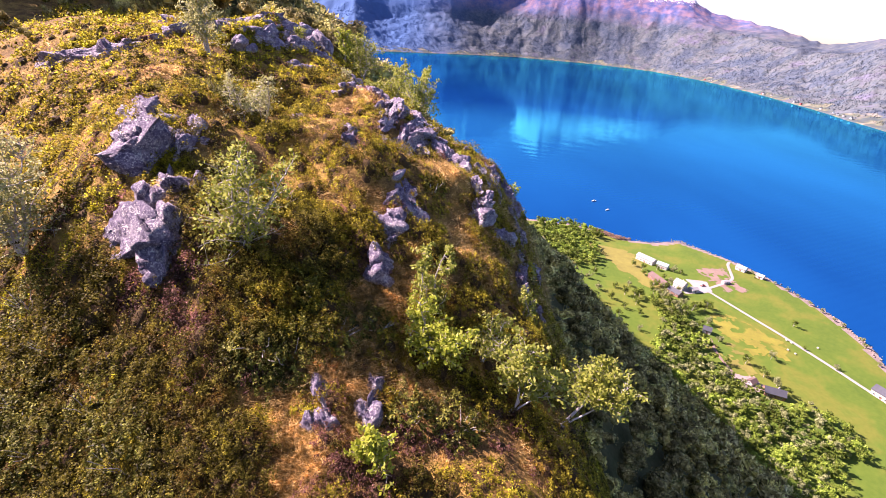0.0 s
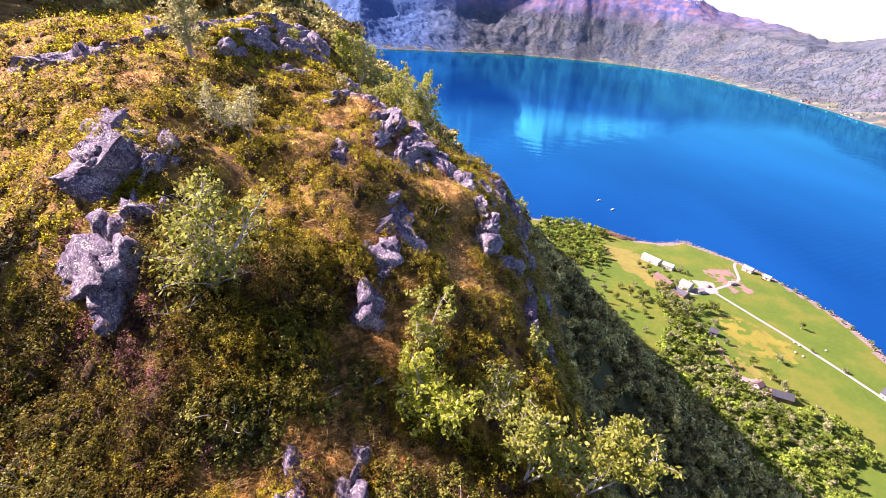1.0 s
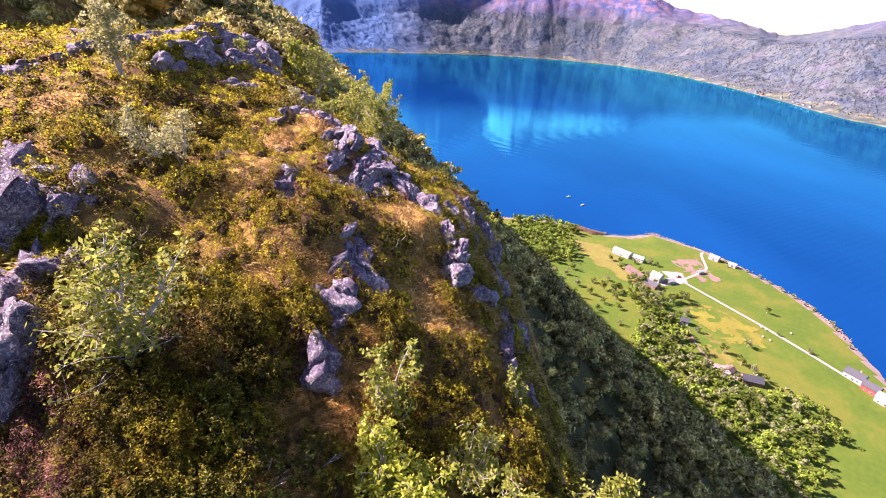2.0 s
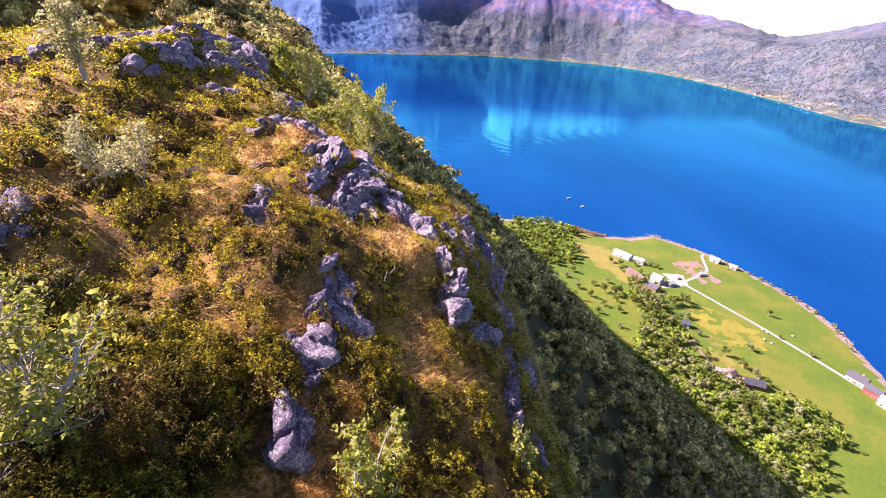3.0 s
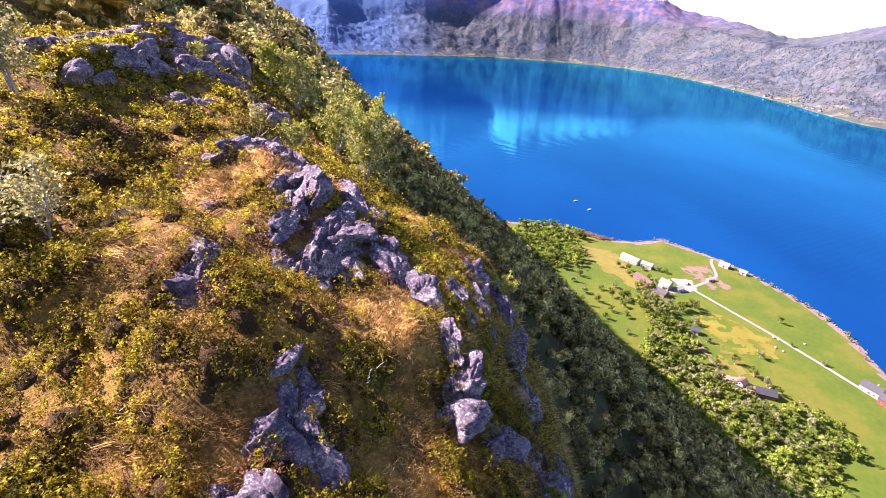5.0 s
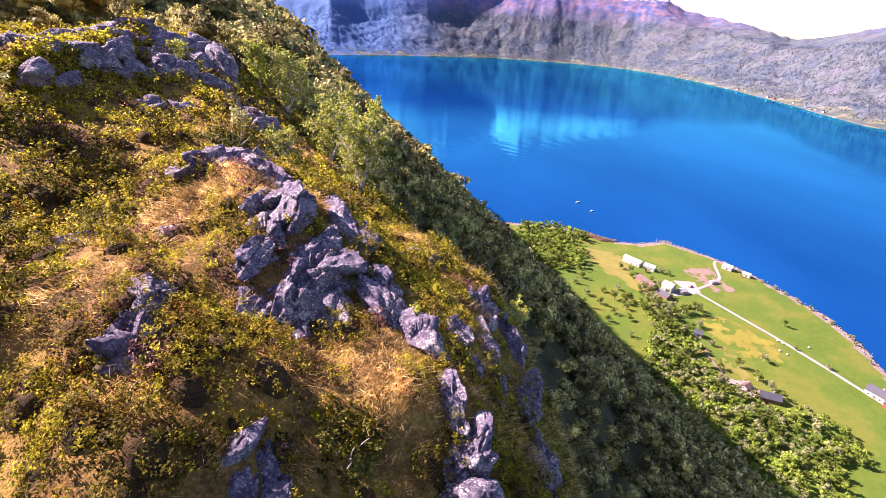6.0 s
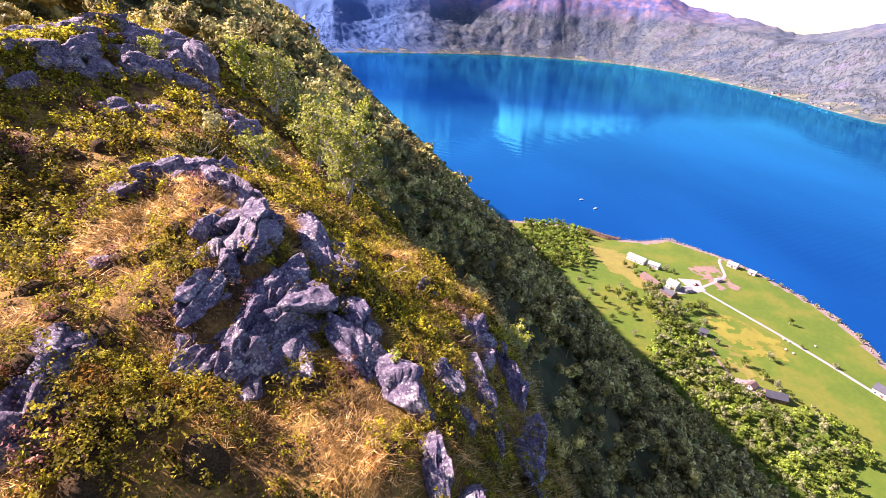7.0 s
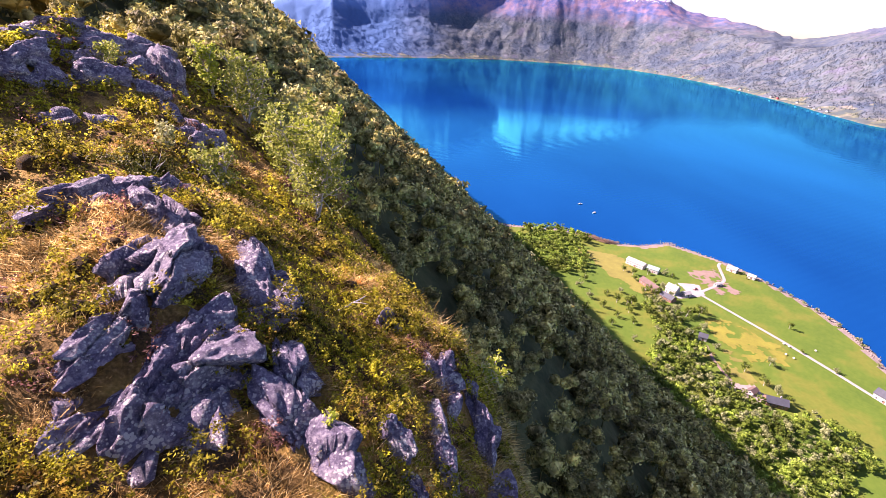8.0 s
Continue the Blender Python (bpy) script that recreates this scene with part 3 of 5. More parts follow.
rock(-3.0, 26.9, 1.6, 0.7, 0.9, 96, 0, 10, 0.12, 86, 5, SLAB)
rock(-3.3, 29.4, 2.9, 1.2, 1.3, 128, 0, 20, 0.14, 72, 6, SLAB)
rock(-5.2, 30.3, 4.2, 1.15, 1.0, 79, 0, -14, 0.24, 13, 6, SLAB)
rock(-4.7, 31.9, 1.7, 0.8, 1.0, 60, 0, -10, 0.22, 87, 5, SLAB)
rock(-0.85, 28.5, 2.2, 1.2, 1.4, 118, 0, 20, 0.24, 14, 6)
rock(-0.2, 27.6, 1.2, 0.6, 0.9, 118, 0, 10, 0.2, 88, 5)
rock(-0.5, 26.8, 0.7, 0.5, 0.7, -55, 0, 0, 0.2, 16, 5, PALE)
rock(0.5, 25.9, 2.0, 0.75, 1.0, -58, 0, 15, 0.24, 15, 5, PALE)
rock(0.5, 25.0, 2.0, 0.6, 0.8, -38, 0, 22, 0.2, 17, 5, SLAB)
rock(1.5, 24.3, 2.0, 0.55, 0.8, -34, 0, 22, 0.2, 89, 5, SLAB)
rock(-0.4, 24.4, 1.2, 0.45, 0.7, -76, 0, 10, 0.2, 18, 5)
rock(2.3, 23.0, 2.0, 0.5, 0.9, -75, 0, 15, 0.2, 19, 5, SLAB)
rock(1.83, 29.3, 0.95, 0.75, 0.9, 60, 0, 0, 0.25, 20, 5, PALE)
rock(2.42, 25.35, 1.15, 0.55, 0.8, -58, 0, 12, 0.22, 21, 5, PALE)
rock(2.95, 24.5, 0.8, 0.4, 0.6, -55, 0, 12, 0.2, 74, 5, PALE)
rock(3.4, 25.6, 2.4, 0.5, 0.8, -66, 0, 18, 0.2, 22, 5, SLAB)
rock(4.5, 27.4, 3.0, 0.8, 1.7, -70, 0, 20, 0.05, 23, 5, SLAB)
rock(4.7, 24.2, 3.0, 0.9, 1.8, -72, 0, 22, 0.0, 24, 5, SLAB)
rock(2.75, 21.4, 1.0, 0.8, 1.7, 40, 0, 10, 0.1, 25, 5)
rock(3.55, 21.3, 1.3, 0.8, 1.8, 70, 0, 18, 0.05, 26, 5)
rock(4.7, 19.5, 2.4, 0.9, 1.8, -75, 8, 22, -0.05, 27, 5, SLAB)


def rib(points, gap, size, height, seed, sub=5, label=SLAB, slack=0.35):
    """Broken rock rising along a line on the spur, block after block."""
    r = np.random.default_rng(seed)
    for (ax, ay), (bx, by) in zip(points, points[1:]):
        n = max(1, round(math.hypot(bx - ax, by - ay) / gap))
        yaw = math.degrees(math.atan2(by - ay, bx - ax))
        for i in range(n):
            t = (i + r.uniform(0.2, 0.8)) / n
            fall = -math.degrees(math.atan2(land_at(bx, by) - land_at(ax, ay), math.hypot(bx - ax, by - ay)))
            rock(ax + (bx - ax) * t + r.normal(0, slack), ay + (by - ay) * t + r.normal(0, slack), gap * r.uniform(0.9, 1.5), size * r.uniform(0.6, 1.3),
                 height * r.uniform(0.7, 1.25), yaw + r.normal(0, 14), fall, r.uniform(-25, 25), r.uniform(0.05, 0.2), seed * 31 + i + int(ax * 7) % 90, sub, label)


rib([(3.5, 29.2), (4.3, 26.4), (4.7, 22.8), (4.8, 18.6)], 1.3, 0.7, 1.3, 303, 4)
rib([(-4.1, 23.8), (-3.5, 21.4)], 0.8, 0.45, 0.55, 304, 4)
rib([(-1.0, 20.9), (-1.0, 19.0), (-1.6, 17.3)], 0.8, 0.6, 0.8, 305, 4)
rib([(-25.0, 32.0), (-19.5, 33.0), (-15.0, 35.8), (-11.6, 40.4)], 1.5, 0.8, 1.0, 306, 4)
rib([(-21.0, 37.6), (-15.0, 40.2), (-11.0, 43.6)], 1.6, 0.9, 1.3, 307, 4)
rib([(-9.6, 41.6), (-7.2, 39.4), (-5.6, 36.4)], 1.5, 0.8, 1.2, 308, 4)
rib([(-12.6, 21.4), (-11.2, 18.6), (-9.6, 15.6)], 1.2, 1.0, 1.2, 309, 4)
rib([(-10.0, 21.0), (-9.6, 18.8), (-8.6, 15.4)], 1.2, 0.9, 1.1, 310, 4)
rib([(-14.2, 33.4), (-13.3, 36.0), (-13.4, 39.0), (-13.0, 41.4), (-11.6, 43.8)], 1.3, 0.8, 1.5, 318, 5, "dark violet rock wall below a mossy ledge", 0.15)
rib([(-0.7, 18.3), (-1.1, 17.0), (-1.5, 15.6)], 0.9, 0.8, 1.3, 319, 5, SLAB, 0.12)
rib([(-3.9, 23.6), (-3.4, 21.2)], 0.8, 0.7, 0.9, 320, 5, SLAB, 0.12)
rib([(-0.8, 12.6), (-0.7, 10.8)], 0.8, 0.5, 0.9, 316, 4, SLAB, 0.2)
rib([(-2.1, 11.6), (-2.0, 10.0)], 0.8, 0.5, 0.8, 317, 4, SLAB, 0.2)
rock(2.6, 22.0, 2.0, 0.8, 1.5, 82, 0, 12, 0.3, 80, 5, "tall pale rock slab with lichen at the spur's edge")
rock(5.8, 22.0, 2.4, 0.8, 1.7, -66, 8, 18, 0.1, 83, 5, SLAB)
# ribs lower on the spur
rock(-3.45, 21.6, 0.95, 0.8, 0.85, 10, 12, 0, 0.22, 30, 5, PALE)
rock(-3.8, 22.9, 1.5, 0.65, 0.6, 76, -12, 0, 0.15, 31)
rock(-0.9, 20.2, 1.9, 0.75, 1.1, -62, 22, -10, 0.12, 32)
rock(-0.55, 19.3, 1.9, 0.9, 0.9, -40, 20, 0, 0.1, 33)
rock(-1.3, 18.1, 1.4, 0.8, 0.9, -55, 22, 0, 0.1, 34)
rock(-0.75, 12.0, 1.1, 0.5, 0.9, -62, 24, 10, 0.1, 35, 4)
rock(-2.0, 10.5, 1.0, 0.55, 0.8, -55, 24, 0, 0.1, 36, 4)
rock(-6.9, 25.4, 0.95, 0.6, 0.5, 30, 0, 0, 0.15, 37, 4)
rock(-4.9, 25.9, 0.6, 0.5, 0.5, 12, 0, 0, 0.2, 38, 4, PALE)
rock(-5.0, 28.9, 0.9, 0.7, 0.6, 70, 0, 0, 0.1, 39, 4)
# the double outcrop beside the leaning birch
rock(-11.2, 19.0, 2.5, 2.0, 2.6, 20, 6, -45, 0.08, 41, 5, "dark blocky rock outcrop with mossy shoulders")
rock(-12.1, 21.2, 3.0, 1.3, 1.2, -25, 0, -12, 0.12, 42)
rock(-9.9, 15.6, 2.9, 1.8, 2.3, -30, 16, -20, 0.15, 43, 5, "broad sloping rock slab with lichen below a mossy ledge")
rock(-8.6, 14.8, 2.1, 1.4, 1.8, -40, 20, -10, 0.12, 44)
rock(-9.9, 19.6, 1.6, 1.2, 1.1, 10, 0, 0, 0.05, 46)
# ledges below the mossy terrace
rock(-22.3, 32.4, 6.0, 1.4, 1.2, 2, 0, -8, 0.1, 51, 5, SLAB)
rock(-14.6, 36.6, 5.2, 1.3, 1.4, 40, 0, -10, 0.08, 52, 5, SLAB)
rock(-15.6, 40.6, 3.4, 1.6, 1.6, 50, 0, -8, 0.1, 53, 5, SLAB)
rock(-11.5, 43.2, 2.6, 1.7, 2.4, 35, 0, 0, 0.05, 54)
rock(-10.0, 41.2, 2.2, 1.3, 2.0, 20, 6, 0, 0.0, 55)
rock(-10.8, 36.2, 1.5, 0.9, 0.9, 60, 0, 0, 0.15, 56, 4)
rock(-9.9, 37.3, 1.2, 0.8, 0.7, 50, 0, 0, 0.15, 57, 4)
rock(-7.4, 39.6, 1.9, 1.3, 2.0, -15, 8, 0, 0.05, 58)
rock(-5.6, 35.9, 1.8, 0.8, 1.0, -30, 8, 0, 0.05, 59, 4)
rock(-13.2, 39.0, 2.2, 0.9, 0.9, 50, 0, 0, 0.1, 60, 4)
WALL = "dark violet rock wall below a mossy ledge"
rock(-12.6, 44.8, 4.6, 1.4, 2.4, 48, 0, 0, 0.28, 91, 5, WALL)
rock(-16.4, 41.8, 4.8, 1.3, 2.2, 32, 0, 0, 0.26, 92, 5, WALL)
rock(-10.6, 44.2, 2.8, 1.4, 2.4, -35, 0, 0, 0.25, 93, 5, WALL)
rock(-11.6, 40.4, 2.6, 1.1, 1.6, 40, 0, 0, 0.25, 94, 5, WALL)
rock(-18.2, 38.6, 3.0, 1.3, 1.3, 30, 0, 0, 0.05, 61, 4)


# ---- heath cover ----
# where single plants rule: place, reach along x and y, strength
DRY_SPOTS = [(-3.3, 11.3, 0.9, 1.2, 1.5), (-1.7, 12.2, 0.6, 0.9, 1.3), (-0.7, 15.2, 0.7, 0.7, 1.2), (-2.7, 23.0, 0.4, 2.0, 0.7), (1.5, 22.0, 0.8, 1.4, 0.7), (-4.9, 27.0, 1.6, 1.6, 0.5),
             (-4.4, 29.6, 0.8, 1.4, 1.0), (2.4, 18.8, 0.8, 1.4, 0.8), (4.2, 18.6, 0.7, 1.3, 0.9), (4.6, 22.4, 0.7, 1.8, 0.8), (-2.3, 9.2, 0.7, 0.8, 0.9), (3.4, 23.0, 0.5, 1.0, 0.9), (0.2, 17.2, 0.5, 0.9, 0.7), (-1.0, 13.6, 1.0, 0.8, 1.0), (-2.4, 14.8, 0.8, 0.7, 0.8), (0.6, 12.2, 0.8, 0.8, 0.8), (2.2, 20.6, 0.8, 1.2, 0.9)]
MOSS_SPOTS = [(-11.2, 18.0, 1.0, 1.2, 1.4), (-6.7, 14.8, 0.6, 0.7, 1.2), (-4.6, 19.9, 0.9, 0.9, 1.1), (-4.4, 10.6, 1.0, 0.7, 0.9), (-13.7, 15.0, 1.4, 1.4, 1.0), (1.0, 30.0, 1.2, 1.8, 1.2),
              (-0.8, 30.6, 0.8, 1.4, 1.1), (2.2, 26.6, 0.6, 1.6, 1.1), (3.0, 28.6, 1.0, 1.6, 1.0), (0.6, 20.8, 0.6, 1.2, 0.9), (-7.6, 20.6, 1.2, 1.2, 0.9), (-6.4, 24.0, 1.6, 1.0, 0.7), (-5.6, 31.4, 1.0, 1.2, 0.9), (0.4, 22.7, 0.9, 1.0, 0.9), (4.2, 26.4, 0.7, 2.4, 0.9), (1.3, 24.9, 0.8, 0.7, 0.7), (-3.2, 25.0, 0.6, 1.6, 0.8)]
RED_SPOTS = [(-8.8, 13.7, 1.8, 1.0, 1.3), (-6.6, 12.6, 1.0, 0.7, 1.1), (-1.9, 16.4, 0.7, 0.6, 1.2), (3.4, 17.0, 0.8, 0.9, 0.8), (-9.8, 11.9, 1.2, 0.7, 0.9), (-3.2, 18.4, 0.7, 0.6, 1.0)]


def spots(rows, x, y):
    return sum(a * np.exp(-((x - cx) / rx) ** 2 - ((y - cy) / ry) ** 2) for cx, cy, rx, ry, a in rows)


def heath_kinds(x, y):
    """Which plants grow where: 0 shrub, 1 moss, 2 straw, 3 heather, 4 bilberry."""
    crest = np.exp(-((x - 0.5) ** 2) / (16 + 6 * np.clip(y - 22, 0, 10))) * np.clip((y - 14) / 6, 0, 1)
    low = np.clip((16.5 + 2.5 * np.clip((-8 - x) / 3, 0, 1) - 0.2 * np.clip(x + 8, 0, None) - y) / 2, 0, 1)
    scores = np.stack([0.62 + 0.5 * fbm(x, y, 2.2, 3, 61) - 0.15 * low,
                       0.28 + 0.5 * fbm(x, y, 2.4, 3, 81) + 0.22 * np.clip((y - 16) / 10, -1, 1) + 0.4 * ((x < -9) & (y > 32)) + 0.12 * (y > 27) + 0.7 * spots(MOSS_SPOTS, x, y),
                       0.22 + 0.5 * fbm(x, y, 2.6, 3, 71) + 0.24 * crest + 0.9 * spots(DRY_SPOTS, x, y),
                       0.10 + 0.5 * fbm(x, y, 1.8, 3, 91) + 0.30 * low * np.clip((-3.5 - x) / 4, 0, 1) + 0.8 * spots(RED_SPOTS, x, y),
                       0.45 + 0.5 * fbm(x, y, 2.0, 3, 95) + 0.45 * low * np.clip((-3.5 - x) / 4, -0.3, 1) + 0.15 * np.clip((20 - y) / 6, -1, 1) - 0.35 * np.clip((x + 3.5) / 2, 0, 1)])
    return (scores + rng.normal(0, 0.13, scores.shape)).argmax(0)


def tuft(n, rad, gx_, gy_, lod):
    base = np.stack([rng.normal(0, rad, n), rng.normal(0, rad, n), np.zeros(n)], -1)
    base[:, 2] = base[:, 0] * gx_ + base[:, 1] * gy_ - 0.03
    lean = np.array([-gx_, -gy_, 0]) * 0.5 + rng.normal(0, 0.45, 3) * (1, 1, 0)
    d = (rng.normal(0, 0.55, (n, 3)) * (1, 1, 0.4) + lean + (0, 0, 0.6)) * rng.uniform(0.09, 0.26, (n, 1))
    side = np.cross(d, rng.normal(size=(n, 3)))
    side *= 0.0095 * lod / (np.linalg.norm(side, axis=1, keepdims=True) + 1e-6)
    return np.stack([base - side, base + side, base + d], 1).reshape(-1, 3)


def mound(rad, hh, gx_, gy_):
    """The closed lump under a hummock's leaves."""
    w = np.arange(7) * 2 * math.pi / 7 + rng.uniform(0, 1)
    ring = lambda k, h: np.stack([np.cos(w) * rad * k * rng.uniform(0.8, 1.1, 7), np.sin(w) * rad * k * rng.uniform(0.8, 1.1, 7), np.full(7, hh * h) * rng.uniform(0.85, 1.15, 7)], -1)
    a, b, top = ring(0.98, -0.25), ring(0.72, 0.6), np.array([[0, 0, hh * 0.88]])
    v = np.concatenate([a, b, top])
    v[:, 2] += v[:, 0] * gx_ + v[:, 1] * gy_ - 0.06
    f = [(i, (i + 1) % 7, 7 + i) for i in range(7)] + [((i + 1) % 7, 7 + (i + 1) % 7, 7 + i) for i in range(7)] + [(7 + i, 7 + (i + 1) % 7, 14) for i in range(7)]
    return v, np.array(f)


def hummock(rad, hh, leaf, gx_, gy_, share):
    """A low shrub: sprigs of leaves standing out of a lump, with gaps between."""
    n = int(min(900, share * (rad * rad * 3.1 + 2 * rad * hh) / (leaf * leaf)))
    m = max(4, n // 13)
    u, w = rng.random(m) ** 0.75, rng.random(m) * 6.283
    d = np.stack([np.sqrt(1 - u * u) * np.cos(w), np.sqrt(1 - u * u) * np.sin(w), u], -1)
    reach = rng.uniform(0.84, 1.2, m)
    pick = rng.integers(0, m, n)
    off = d[pick] * (rad, rad, hh) * reach[pick, None] + rng.normal(0, 1.35 * leaf, (n, 3)) + d[pick] * (rng.random((n, 1)) * 2.4 * leaf)
    p = off + (0, 0, -0.06)
    p[:, 2] += off[:, 0] * gx_ + off[:, 1] * gy_
    a, b = frames_for(d[pick] * (1, 1, 1.3) + (-0.2 * gx_, -0.2 * gy_, 0.35), 1.0)
    s = (leaf * rng.uniform(0.7, 1.5, n))[:, None]
    return np.stack([p - a * s * 1.0, p + a * s * 0.5 - b * s * 0.6, p + a * s * 0.75 + b * s * 0.55], 1).reshape(-1, 3)


hx, hy = np.meshgrid(np.arange(-34, 11, 0.48), np.arange(-14.0, 52, 0.48))
hx = (hx + rng.uniform(-0.45, 0.45, hx.shape)).ravel()
hy = (hy + rng.uniform(-0.45, 0.45, hy.shape)).ravel()
dist = np.sqrt((hx - 2) ** 2 + np.clip(np.maximum(2 - hy, hy - 18), 0, None) ** 2 + 36)
keep = (rng.random(len(hx)) < np.where((hy < 5.5) | (hx < -26), 0.3, np.clip(16 / dist, 0.45, 0.8))) & (hx < spur_edge(hy) + 2.8)
hx, hy, dist = hx[keep], hy[keep], dist[keep]
kinds = heath_kinds(hx, hy)
# the tall dense shrubs low on the near side
n = 800
ex, ey = rng.uniform(-16, -1.0, n), rng.uniform(5.5, 15.5, n)
ok = ey < 15.5 - 0.25 * np.abs(ex + 8)
hx, hy, kinds = np.concatenate([hx, ex[ok]]), np.concatenate([hy, ey[ok]]), np.concatenate([kinds, heath_kinds(ex[ok], ey[ok])])
n = 340
ex, ey = rng.uniform(-4.5, 1.2, n), rng.uniform(11.5, 18, n)
hx, hy, kinds = np.concatenate([hx, ex]), np.concatenate([hy, ey]), np.concatenate([kinds, heath_kinds(ex, ey)])
# moss and grass along the broken edge
n = 800
ey = rng.uniform(17, 33, n)
ex = spur_edge(ey) + rng.uniform(-3.6, 1.6, n)
hx, hy, kinds = np.concatenate([hx, ex]), np.concatenate([hy, ey]), np.concatenate([kinds, rng.choice([0, 1, 1, 2, 2], n)])
for x, y, length, width, yaw in ROCKS:
    n = int(2 + 1.8 * (length + width))
    w = rng.uniform(0, 6.283, n)
    u, v = np.cos(w) * length * 0.56, np.sin(w) * width * 0.68
    c, s = math.cos(radians(yaw)), math.sin(radians(yaw))
    hx, hy = np.concatenate([hx, x + u * c - v * s]), np.concatenate([hy, y + u * s + v * c])
    kinds = np.concatenate([kinds, rng.choice([0, 1, 2, 2, 3], n)])
# the rock tops stay bare
bare_top = np.zeros(len(hx), bool)
for x, y, length, width, yaw in ROCKS:
    c, s = math.cos(radians(yaw)), math.sin(radians(yaw))
    u, v = (hx - x) * c + (hy - y) * s, (hy - y) * c - (hx - x) * s
    bare_top |= (u / (length * 0.52)) ** 2 + (v / (width * 0.66)) ** 2 < 1
bare_top &= rng.random(len(hx)) < np.where(hx < -7, 0.78, 0.92)
hx, hy, kinds = hx[~bare_top], hy[~bare_top], kinds[~bare_top]
# moss on the terrace and along the ledges
for ax, ay, bx, by in ((-18.6, 42.0, -15.0, 43.6), (-15.0, 43.6, -12.0, 46.6), (-25.0, 33.0, -19.5, 34.0), (-19.5, 34.0, -15.2, 36.9), (-14.2, 34.0, -13.9, 36.0), (-13.9, 36.0, -14.0, 39.0), (-14.0, 39.0, -13.6, 41.4), (-13.6, 41.4, -12.4, 44.0), (-14.6, 34.5, -14.4, 41.5), (-16.0, 41.4, -11.6, 44.4), (-11.4, 20.4, -9.2, 17.4)):
    n = 64
    t = rng.random(n)
    hx, hy = np.concatenate([hx, ax + (bx - ax) * t + rng.normal(0, 0.4, n)]), np.concatenate([hy, ay + (by - ay) * t + rng.normal(0, 0.4, n)])
    kinds = np.concatenate([kinds, np.full(n, 1)])
dist = np.sqrt((hx - 2) ** 2 + np.clip(np.maximum(2 - hy, hy - 18), 0, None) ** 2 + 36)
hz = land(hx, hy)
sx, sy = (land(hx + 0.25, hy) - hz) / 0.25, (land(hx, hy + 0.25) - hz) / 0.25
cover = {0: [], 1: [], 2: [], 3: [], 4: []}
lumps = []
for x, y, z, gx_, gy_, d, k in zip(hx, hy, hz, sx, sy, dist, kinds):
    lod = 2.6 if y < 5.5 or x < -26 else float(np.clip(d / 14, 0.72, 2.0))
    at = np.array([x, y, z])
    if k == 2:
        cover[2].append(tuft(int(250 / lod), rng.uniform(0.16, 0.36), gx_, gy_, lod) + at)
    else:
        rad = rng.uniform(0.16, 0.46) if k in (1, 3) else rng.uniform(0.16, 0.48) if rng.random() < 0.84 else rng.uniform(0.48, 0.68)
        hh = rad * (rng.uniform(0.7, 1.4), rng.uniform(0.3, 0.7), 0, rng.uniform(0.5, 1.0), rng.uniform(0.8, 1.6))[k]
        if 5 < y < 15.5 - 0.25 * abs(x + 8) or (-4.5 < x < 1.2 and 11.5 < y < 18):
            rad, hh = rad * 1.1, hh * 1.15
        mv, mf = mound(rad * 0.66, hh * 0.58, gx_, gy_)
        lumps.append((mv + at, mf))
        cover[k].append(hummock(rad, hh, (0.044, 0.038, 0, 0.038, 0.046)[k] * lod, gx_, gy_, (0.52, 0.50, 0, 0.48, 0.44)[k]) + at)
for k, name, m, label in ((0, "dwarf_shrubs", shrub_leaf, "low olive-green dwarf shrubs and bilberry covering the spur"),
                          (1, "moss_cushions", moss_leaf, "bright yellow-green moss and crowberry cushions on the spur"),
                          (2, "dry_grass", straw, "tufts of dry straw-coloured grass on the spur"),
                          (4, "bilberry_shrubs", bilberry_leaf, "dark olive bilberry and crowberry shrubs on the spur"),
                          (3, "heather", heather_leaf, "purple-brown heather with bare twigs on the spur")):
    v = np.concatenate(cover[k])
    tagged(new(name, fast_mesh(name, v, np.arange(len(v)).reshape(-1, 3), m)), label, "heath plants", kind="stuff")
# all lumps in one mesh; their darkness is painted shade between the leaves
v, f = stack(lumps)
me = fast_mesh("shade_lumps", v, f, shade_lump_mat)
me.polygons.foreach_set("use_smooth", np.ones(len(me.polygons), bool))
tagged(new("shade_lumps", me), "dark lumps painted as the shaded inside of the dwarf shrubs", "heath plants", kind="stuff")


# ---- birches ----
def tube(points, radii, sides=6):
    pts = np.asarray(points)
    t = np.gradient(pts, axis=0)
    t /= np.linalg.norm(t, axis=1, keepdims=True) + 1e-9
    ref = np.array([0.31, 0.95, 0.05])
    a = np.cross(t, ref)
    a /= np.linalg.norm(a, axis=1, keepdims=True) + 1e-9
    b = np.cross(t, a)
    w = np.arange(sides) * 2 * math.pi / sides
    v = (pts[:, None] + (a[:, None] * np.cos(w)[None, :, None] + b[:, None] * np.sin(w)[None, :, None]) * np.asarray(radii)[:, None, None]).reshape(-1, 3)
    f = []
    for i in range(len(pts) - 1):
        for j in range(sides):
            f.append((i * sides + j, i * sides + (j + 1) % sides, (i + 1) * sides + (j + 1) % sides, (i + 1) * sides + j))
    return v, np.array(f)


def limb(start, way, length, r, bend, steps=7, up=0.25):
    pts, d = [np.array(start, float)], np.array(way, float)
    for i in range(steps):
        d = d + r.normal(0, bend, 3) + (0, 0, up * 0.12)
        d /= np.linalg.norm(d)
        pts.append(pts[-1] + d * length / steps)
    return np.array(pts)


